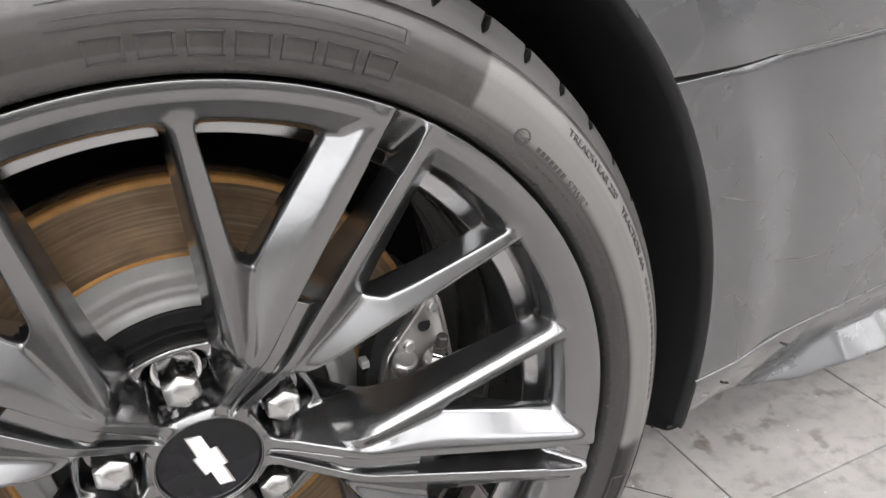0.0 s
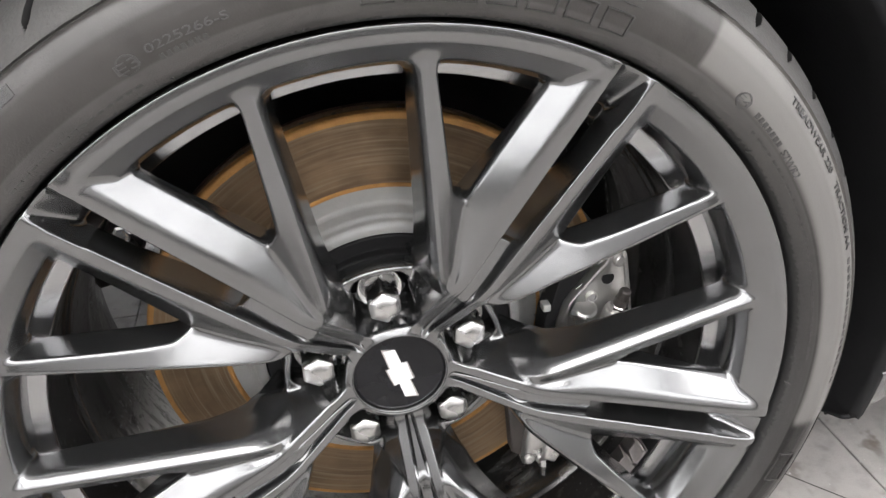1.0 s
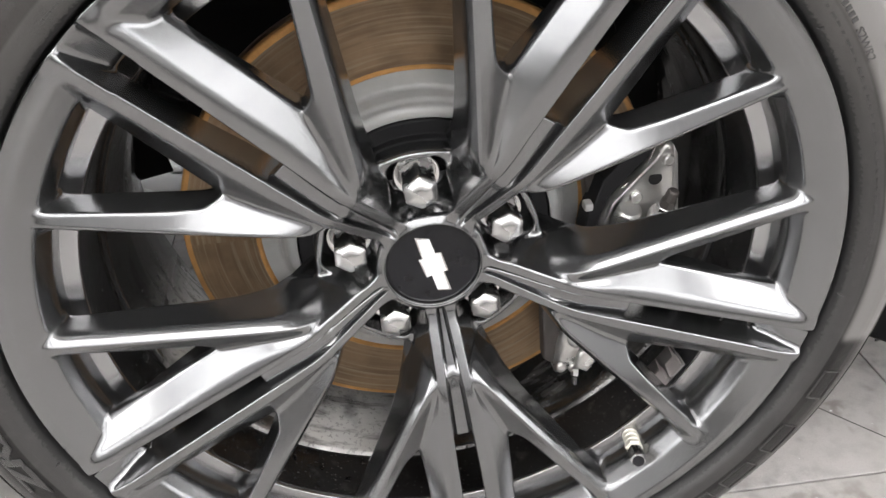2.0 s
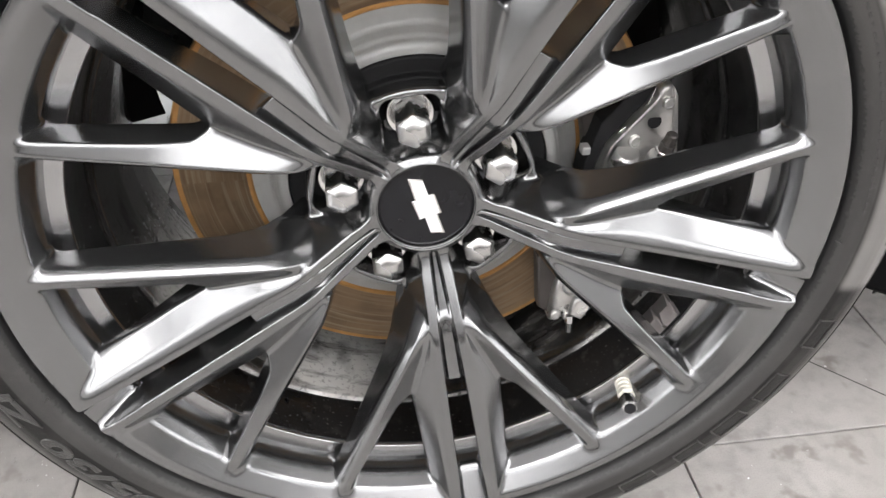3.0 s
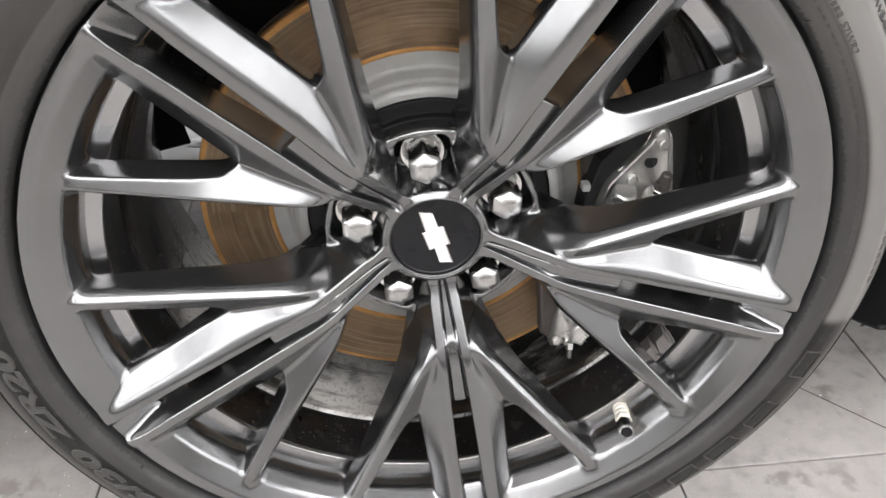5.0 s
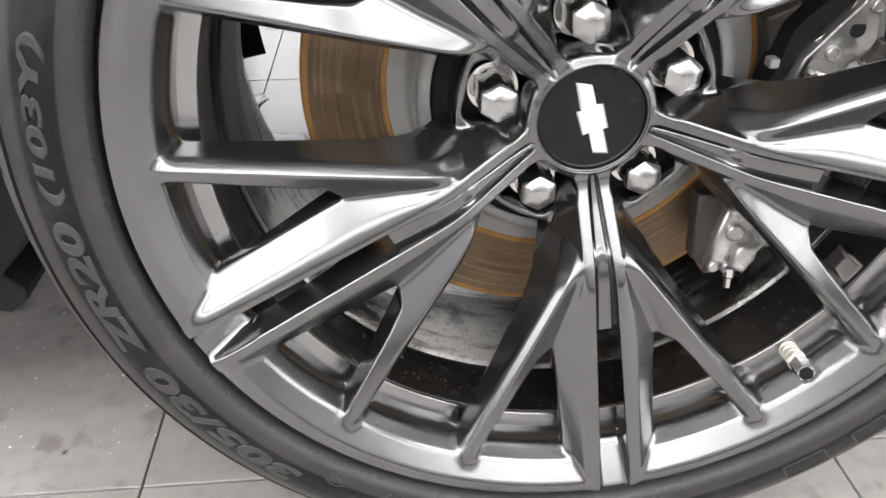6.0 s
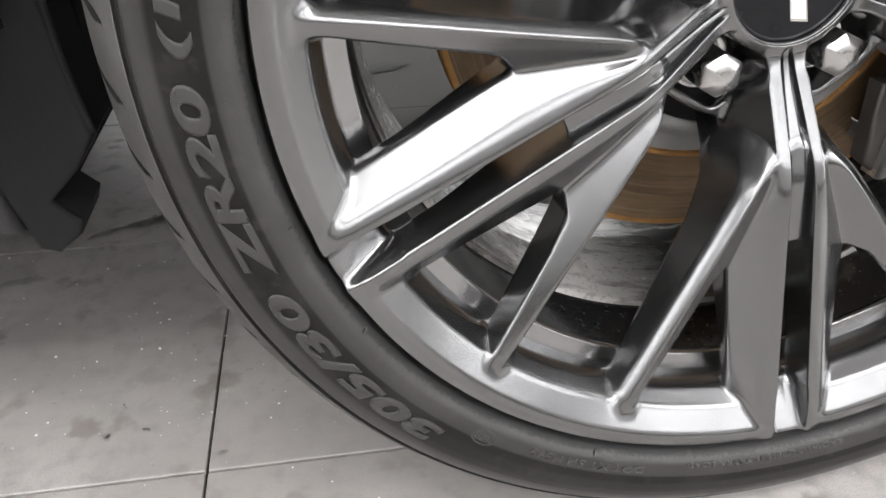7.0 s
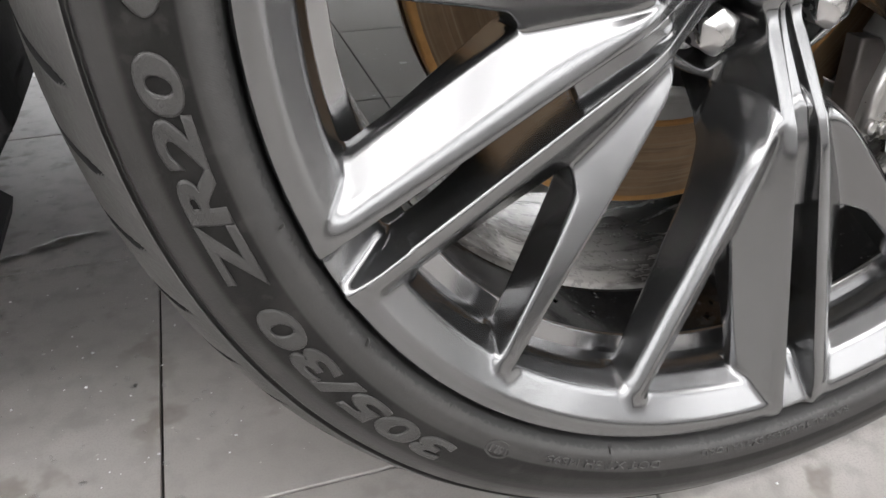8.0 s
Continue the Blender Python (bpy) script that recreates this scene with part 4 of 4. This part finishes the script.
plate("pad_plate", [(0.1590, 0.4050), (0.1685, 0.4060), (0.1640, 0.3965), (0.1540, 0.3855), (0.1440, 0.3735), (0.1360, 0.3635), (0.1305, 0.3450), (0.1290, 0.3200), (0.1190, 0.3200), (0.1215, 0.3480), (0.1260, 0.3610), (0.1310, 0.3800), (0.1450, 0.3960)], 0.0890, 0.1100, BLACK, caliper, "dark brown brake pad backing plate", 0.0015)
bm = bmesh.new()
box(bm, 0.1180, 0.1245, 0.0860, 0.0950, 0.3560, 0.3625, 0.0012)
part("pad_clip", bm, HAT, caliper, "pale square pad clip end")
turned("pipe_union", [(0.0, 0.0042), (0.006, 0.0042), (0.007, 0.0030), (0.014, 0.0026)], Vector((0.1210, 0.0790, 0.2050)), (-0.1, -0.4, -0.9), CHROME, caliper, "bright pipe union nut", 6)


def tube_along(name, pts, rad, mat, parent, label=""):
    cu = bpy.data.curves.new(name, "CURVE")
    cu.dimensions, cu.bevel_depth, cu.bevel_resolution, cu.resolution_u = "3D", rad, 3, 6
    sp = cu.splines.new("NURBS")
    sp.points.add(len(pts) - 1)
    sp.use_endpoint_u = True
    for p, q in zip(sp.points, pts):
        p.co = (*q, 1)
    cu.materials.append(mat)
    ob = new(name, cu)
    me = bpy.data.meshes.new_from_object(ob.evaluated_get(bpy.context.evaluated_depsgraph_get()))
    bpy.data.objects.remove(ob)
    ob = new(name, me)
    ob.parent = parent
    if label:
        tagged(ob, label)
    return ob


tube_along("wire", [(0.1668, 0.0870, 0.4060), (0.1650, 0.0868, 0.3990), (0.1606, 0.0866, 0.3890), (0.1530, 0.0864, 0.3800), (0.1440, 0.0864, 0.3738)], 0.0006, CHROME, caliper, "thin bright wire clip")

# stick-on balance weights inside the barrel
for a0, a1 in ((-29.4, -33.4), (-33.6, -37.8)):
    arc_solid("balance_weight", a0, a1, 0.2300, 0.2342, 0.0530, 0.0760, WEIGHT, wheel, "dull grey stick-on balance weight", 0.0012, 4)

# a small sensor bracket behind the disc's rim
bracket = arc_solid("sensor_bracket", 149.5, 154.5, 0.196, 0.222, 0.150, 0.166, STEEL, car, "dark steel sensor bracket behind the disc", 0.002, 3)
turned("bracket_bolt", [(0.0, 0.0072), (0.0022, 0.0072), (0.0024, 0.0050), (0.0070, 0.0048), (0.0078, 0.0036)], Vector((-0.1850, 0.1500, 0.4380)), (0.1, -1, 0.15), CHROME, bracket, "bright hexagonal bolt", 6)
tube_along("sensor_lead", [(-0.181, 0.152, 0.4325), (-0.176, 0.146, 0.426), (-0.172, 0.150, 0.416), (-0.176, 0.168, 0.404), (-0.180, 0.190, 0.395)], 0.0024, BLACK, bracket, "black sensor lead")

# hub and suspension behind the disc
v, f = lathe(rounded([(0.010, 0.150), (0.095, 0.152), (0.100, 0.160), (0.098, 0.230), (0.070, 0.250), (0.005, 0.252)], 0.004), 64)
mesh_object("hub_carrier", v, f, STEEL, car, label="dark cast hub carrier")
bm = bmesh.new()
box(bm, -0.05, 0.05, 0.20, 0.72, 0.265, 0.325, 0.012)
part("suspension_arm", bm, STEEL, car, "dark steel suspension arm")

# wheel house: a black liner over the tyre, open to the floor
liner = [(0.4035, 0.0335), (0.398, 0.0350), (0.396, 0.060), (0.396, 0.100), (0.396, 0.330), (0.390, 0.345), (0.330, 0.352), (0.240, 0.354)]
v, f = lathe(rounded(liner, 0.006), 120, -19.0, 182.0)
v = [(x, y, max(z, 0.2320 - 0.45 * max(0, y - 0.0335))) if x > 0 else (x, y, z) for x, y, z in v]
house = mesh_object("wheel_arch_liner", v, f, BLACK, car, label="matt black plastic wheel arch liner")
house.modifiers.new("thick", "SOLIDIFY").thickness = 0.004
v, f = lathe(rounded([(0.3740, 0.0900), (0.3800, 0.1100), (0.3850, 0.3300), (0.3780, 0.3450), (0.2400, 0.3520)], 0.006), 16, 180.0, 191.0)
lower = mesh_object("liner_end", v, f, BLACK, house)
lower.modifiers.new("thick", "SOLIDIFY").thickness = 0.004
bm = bmesh.new()
box(bm, -0.30, 0.30, 0.356, 0.372, 0.33, 0.74, 0.01)
part("inner_panel", bm, BLACK, car)


# ---- painted panels ----
ARCH, FACE = 0.400, 0.030


def skin(x, z):
    """Depth of the painted side at (x, z)."""
    r = math.hypot(x, z - AXLE)
    q = min(1, max(0, (r - 0.440) / 0.06))
    y = FACE + 0.007 * q * q * (3 - 2 * q)
    y += 0.10 * max(0, abs(x) - 0.45) ** 2
    if z > 0.60:
        y += 0.10 * (z - 0.60) ** 1.3 - 0.018 * math.exp(-((z - 0.70) / 0.05) ** 2)
    if z < crease(x) and x > 0:
        valley = float(np.interp(x, (0.38, 0.505, 0.550, 0.580, 0.620, 0.700, 1.15), (0.19, 0.194, 0.2120, 0.2270, 0.2400, 0.2345, 0.190)))
        drop, below = crease(x) - valley, max(0, valley - z)
        y += 0.004 + 0.45 * drop * min(1, (crease(x) - z) / drop) ** 1.5 - 0.70 * below
    return y


def seam(x):
    return 0.5525 + 0.05 * max(0, x - 0.41)


def panel_grid(name, cols, rows, xz, mat, label):
    """A bent sheet with a folded return edge along its first column."""
    verts, faces = [], []
    for i in range(cols + 1):
        for j in range(rows + 1):
            x, z = xz(i / cols, j / rows)
            verts.append((x, skin(x, z), z))
    n = rows + 1
    for i in range(cols):
        for j in range(rows):
            faces.append((i * n + j, (i + 1) * n + j, (i + 1) * n + j + 1, i * n + j + 1))
    ob = mesh_object(name, verts, faces, mat, car, label=label)
    m = ob.modifiers.new("thick", "SOLIDIFY")
    m.thickness, m.offset = 0.0025, -1.0
    b = ob.modifiers.new("edge", "BEVEL")
    b.width, b.segments, b.limit_method, b.angle_limit = 0.0022, 3, "ANGLE", radians(50)
    return ob


def arch_x(z):
    return math.sqrt(max(0.0001, ARCH * ARCH - (z - AXLE) ** 2))


def crease(x):
    return float(np.interp(x, (0.38, 0.446, 0.500, 0.640, 1.15), (0.2785, 0.2850, 0.2925, 0.3025, 0.330)))


def bumper_xz(i, j):
    t = i ** 1.6
    xa = arch_x(0.2855) + (1.15 - arch_x(0.2855)) * t
    z0, z1 = crease(xa) + 0.0015, seam(xa) - 0.0018
    z = z0 + (z1 - z0) * j
    return arch_x(z) + (1.15 - arch_x(z)) * t, z


def valance_xz(i, j):
    t = i ** 1.6
    xa = 0.388 + (1.15 - 0.388) * t
    z1 = crease(xa) - 0.0015
    z0 = float(np.interp(xa, (0.38, 0.417, 0.484, 0.520, 0.580, 0.620, 0.700, 1.15), (0.214, 0.2098, 0.2025, 0.1960, 0.2005, 0.2095, 0.2000, 0.150)))
    z = z0 + (z1 - z0) * j
    return arch_x(z) + (1.15 - arch_x(z)) * t, z


def quarter_xz(i, j):
    top = 1.02
    lo = math.asin((seam(0.34) + 0.0018 - AXLE) / ARCH)
    a = lo + (math.pi - lo + 0.06) * j
    ca, sa = math.cos(a), math.sin(a)
    reach = min(abs(0.9 / ca) if abs(ca) > 1e-3 else 9, (top - AXLE) / max(sa, 1e-3), 1.2)
    r = ARCH + (reach - ARCH) * i ** 1.5
    x, z = r * ca, AXLE + r * sa
    if j == 0:
        x = arch_x(seam(0.34)) + (1.15 - arch_x(seam(0.34))) * i ** 1.5
        z = seam(x) + 0.0018
    return x, z


panel_grid("rear_bumper", 48, 40, bumper_xz, PAINT, "grey metallic rear bumper corner with thin dark lines")
panel_grid("bumper_valance", 56, 28, valance_xz, PAINT, "grey metallic lower bumper valance")
panel_grid("quarter_panel", 24, 120, quarter_xz, PAINT, "grey metallic rear quarter panel over the wheel arch")

# rolled lower edge of the bumper
LIP = [0.3965 + (1.15 - 0.3965) * (k / 17) ** 1.5 for k in range(18)]
tube_along("panel_lip", [(x, skin(x, crease(x) + 0.002) + 0.0006, crease(x) + 0.0008) for x in LIP], 0.0019, PAINT, car, "rolled lower edge of the bumper")

# thin dark lines on the bumper
BUMPER_LINE = material("dark_bumper_line", (0.11, 0.105, 0.10), 0.6, 0.0, 0.0, 0.2, 80)
for pts in (((0.3932, 0.4564), (0.4164, 0.448), (0.4364, 0.4426)),
            ((0.4643, 0.3868), (0.4465, 0.3717), (0.4267, 0.3598), (0.4131, 0.3599)),
            ((0.4267, 0.3598), (0.444, 0.3418), (0.4607, 0.324)),
            ((0.427, 0.358), (0.4352, 0.3273), (0.4453, 0.2871)),
            ((0.4755, 0.3774), (0.518, 0.3633), (0.553, 0.3643), (0.5769, 0.3765)),
            ((0.593, 0.3177), (0.6062, 0.3366), (0.6183, 0.3515)),
            ((0.512, 0.4837), (0.5485, 0.4499), (0.5703, 0.4246))):
    tube_along("bumper_line", [(x, skin(x, z) + 0.0002, z) for x, z in pts], 0.0005, BUMPER_LINE, car)
for pts in (((0.4404, 0.258), (0.4586, 0.2448)), ((0.4139, 0.2167), (0.4278, 0.2064)), ((0.517, 0.2725), (0.5318, 0.263))):
    tube_along("panel_clip", [(x, skin(x, z) - 0.0005, z) for x, z in pts], 0.0011, BLACK, car, "small black clip end")

# sill end in front of the wheel: the liner's flap with its stepped foot, and the sill
plate("arch_end", [(-0.386, 0.440), (-0.374, 0.330), (-0.366, 0.262), (-0.378, 0.244), (-0.396, 0.226), (-0.383, 0.213), (-0.386, 0.204), (-0.400, 0.193), (-0.410, 0.196), (-0.422, 0.240), (-0.430, 0.330), (-0.436, 0.440)], 0.0900, 0.1350, BLACK, car, "black plastic arch end flap", 0.003)
plate("flap_backing", [(-0.380, 0.440), (-0.372, 0.330), (-0.372, 0.250), (-0.398, 0.214), (-0.440, 0.206), (-0.520, 0.206), (-0.520, 0.440)], 0.1370, 0.3400, BLACK, car, "black plastic wheel house front wall", 0.003)
plate("side_sill", [(-0.4150, 0.2080), (-0.4230, 0.2600), (-0.4380, 0.3600), (-0.4480, 0.4400), (-1.6000, 0.4400), (-1.6000, 0.2080)], 0.0840, 0.1500, SILL, car, "dark textured plastic side sill", 0.010)

plate("door_panel", [(-0.450, 0.446), (-0.520, 0.790), (-2.500, 0.790), (-2.500, 0.446)], 0.0800, 0.1300, PAINT, car, "grey metallic lower door panel", 0.008)

# the body behind and above, seen only as reflection and shade
bm = bmesh.new()
box(bm, -2.6, 0.95, 0.46, 1.45, 0.34, 0.72, 0.03)
part("underbody", bm, BLACK, car)
verts, faces = [], []
for x in np.linspace(-3.0, 0.95, 40):
    roof = float(np.interp(x, (-3.0, -2.2, -1.7, -0.9, -0.5, 0.3, 0.7, 0.95), (0.86, 0.98, 1.04, 1.30, 1.31, 1.12, 1.06, 1.00)))
    cabin = max(0.0, roof - 1.02)
    side = 0.10 + 0.12 * max(0, (-x - 2.2) / 0.8) ** 2 + 0.05 * max(0, (x - 0.4) / 0.55) ** 2
    half = [(side, 0.76), (side, 0.84), (side + 0.03, min(0.92, roof - 0.03)), (side + 0.12, min(1.00, roof - 0.01)), (side + 0.18 + 0.5 * cabin, roof - 0.25 * cabin), (side + 0.30 + 0.6 * cabin, roof), (0.975, roof + 0.015)]
    verts += [(x, y, z) for y, z in half] + [(x, 1.95 - y, z) for y, z in half[-2::-1]]
for i in range(39):
    for j in range(13):
        p, q = i * 13 + j, i * 13 + (j + 1) % 13
        faces.append((p, q, q + 13, p + 13))
faces += [tuple(range(13)), tuple(range(39 * 13, 40 * 13))[::-1]]
mesh_object("body_shell", verts, faces, PAINT, car, label="grey metallic car body")

# ---- floor tiles ----
PX, PY, X0, Y0, TURN = 0.3045, 0.3220, -0.352, 0.0900, -0.0095


def laid(i, j):
    """Corner of tile (i, j) on the floor."""
    return (X0 + i * PX * math.cos(TURN) - j * PY * math.sin(TURN), Y0 + i * PX * math.sin(TURN) + j * PY * math.cos(TURN), 0)


tile_meshes = []
for n in range(3):
    bm = bmesh.new()
    box(bm, 0.0010, PX - 0.0010, 0.0010, PY - 0.0010, -0.012, 0.0, 0.0007, 1)
    me = bpy.data.meshes.new("tile")
    bm.to_mesh(me)
    bm.free()
    me.materials.append(TILE)
    tile_meshes.append(me)
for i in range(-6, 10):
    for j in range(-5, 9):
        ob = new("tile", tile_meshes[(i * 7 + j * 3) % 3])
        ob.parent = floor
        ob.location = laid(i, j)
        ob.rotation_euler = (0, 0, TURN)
bm = bmesh.new()
for i in range(-11, 14):
    for j in range(-8, 15):
        if not (-6 <= i < 10 and -5 <= j < 9):
            x, y, _ = laid(i, j)
            bm.faces.new([bm.verts.new(c) for c in ((x + 0.0014, y + 0.0014, -0.0005), (x + PX - 0.0014, y + 0.0014, -0.0005), (x + PX - 0.0014, y + PY - 0.0014, -0.0005), (x + 0.0014, y + PY - 0.0014, -0.0005))])
far = part("tile_field", bm, TILE, floor)
tagged(far, kind="stuff")

# a thin cut across two tiles
bm = bmesh.new()
a, b = Vector((0.420, 0.222, 0.0003)), Vector((0.545, 0.0845, 0.0003))
d = (b - a).normalized()
nrm = Vector((-d.y, d.x, 0)) * 0.0008
bm.faces.new([bm.verts.new(c) for c in (a - nrm, b - nrm, b + nrm, a + nrm)])
tagged(part("floor_crack", bm, GROUT, floor), "thin dark hairline cut across the tiles")


# water left on the tiles
def puddle(x, y, rx, ry, turn, seed, height=0.0012):
    rnd = random.Random(seed)
    n = 28
    w = [1 + 0.25 * math.sin(2 * t + seed) + 0.12 * math.sin(5 * t + 2 * seed) for t in (2 * math.pi * i / n for i in range(n))]
    verts, faces = [], []
    for k, (q, h) in enumerate(((1.0, 0.0002), (0.96, 0.55), (0.85, 0.85), (0.5, 1.0))):
        for i in range(n):
            t = 2 * math.pi * i / n
            px, py = rx * q * w[i] * math.cos(t), ry * q * w[i] * math.sin(t)
            verts.append((x + px * math.cos(turn) - py * math.sin(turn), y + px * math.sin(turn) + py * math.cos(turn), height * h + 0.0001))
    for k in range(3):
        for i in range(n):
            j = (i + 1) % n
            faces.append((k * n + i, k * n + j, (k + 1) * n + j, (k + 1) * n + i))
    faces.append(tuple(3 * n + i for i in range(n)))
    return verts, faces


WATER = bpy.data.materials.new("water")
WATER.use_nodes = True
wb = WATER.node_tree.nodes["Principled BSDF"]
wb.inputs["Base Color"].default_value = (0.9, 0.92, 0.92, 1)
wb.inputs["Roughness"].default_value, wb.inputs["IOR"].default_value, wb.inputs["Transmission Weight"].default_value = 0.02, 1.33, 1.0

for n, (x, y, rx, ry, turn) in enumerate([(-0.44, 0.46, 0.030, 0.010, 0.2), (-0.49, 0.44, 0.016, 0.007, 0.5), (-0.40, 0.62, 0.020, 0.010, 0.1), (-0.30, 0.78, 0.050, 0.028, 0.3), (-0.22, 0.62, 0.026, 0.012, -0.2),
                                          (-0.36, 0.95, 0.040, 0.020, 0.6), (-0.15, 0.90, 0.05, 0.02, 0.1), (-0.55, 0.36, 0.018, 0.008, 0.0)]):
    v, f = puddle(x, y, rx, ry, turn, n)
    tagged(mesh_object("water_puddle", v, f, WATER), "small clear water puddle on the tiles", "puddle", "puddles")
rnd = random.Random(4)
verts, faces = [], []
for n in range(420):
    x, y = rnd.uniform(-0.75, 0.05), rnd.uniform(0.10, 1.0)
    if n < 90:
        x, y = rnd.uniform(-0.7, -0.3), rnd.uniform(-0.12, 0.35)
    q = rnd.uniform(0.0008, 0.0028)
    v, f = puddle(x, y, q * rnd.uniform(0.8, 1.4), q, rnd.uniform(0, 3), n, q * 0.45)
    faces += [tuple(i + len(verts) for i in t) for t in f]
    verts += v
tagged(mesh_object("water_drops", verts, faces, WATER), "scattered small water drops on the tiles", "water drops", kind="stuff")

# a few drops inside the barrel
verts, faces = [], []
for n in range(26):
    a, y, q = radians(rnd.uniform(-135, -62)), rnd.uniform(0.056, 0.118), rnd.uniform(0.0010, 0.0026)
    rise = 0.2343 - 0.03 * max(0.0, y - 0.066)
    v, f = puddle(0, 0, q, q * 1.2, 0.0, n, q * 0.6)
    faces += [tuple(i + len(verts) for i in t) for t in f]
    for px, py, h in v:
        b = a + px / rise
        verts.append(((rise - h) * math.cos(b), y + py, AXLE + (rise - h) * math.sin(b)))
tagged(mesh_object("barrel_drops", verts, faces, WATER), "small water drops lying inside the black rim barrel", "water drops", kind="stuff")

# grit and crumbs
verts, faces = [], []
for n in range(420):
    x, y, q = rnd.uniform(-0.75, 0.9), rnd.uniform(-0.35, 0.45), 0.0003 + 0.0010 * rnd.random() ** 2
    if n > 200:
        x, y = rnd.uniform(-0.75, -0.22), rnd.uniform(-0.15, 0.40)
    b = len(verts)
    for sx, sy in ((-1, -1), (1, -1), (1, 1), (-1, 1)):
        verts.append((x + sx * q * rnd.uniform(0.6, 1.3), y + sy * q * rnd.uniform(0.6, 1.3), 0.0001))
    verts.append((x, y, q * 1.2))
    faces += [(b, b + 1, b + 4), (b + 1, b + 2, b + 4), (b + 2, b + 3, b + 4), (b + 3, b, b + 4)]
tagged(mesh_object("grit", verts, faces, WHITE, smooth=False), "pale grit scattered on the tiles", "grit", kind="stuff")
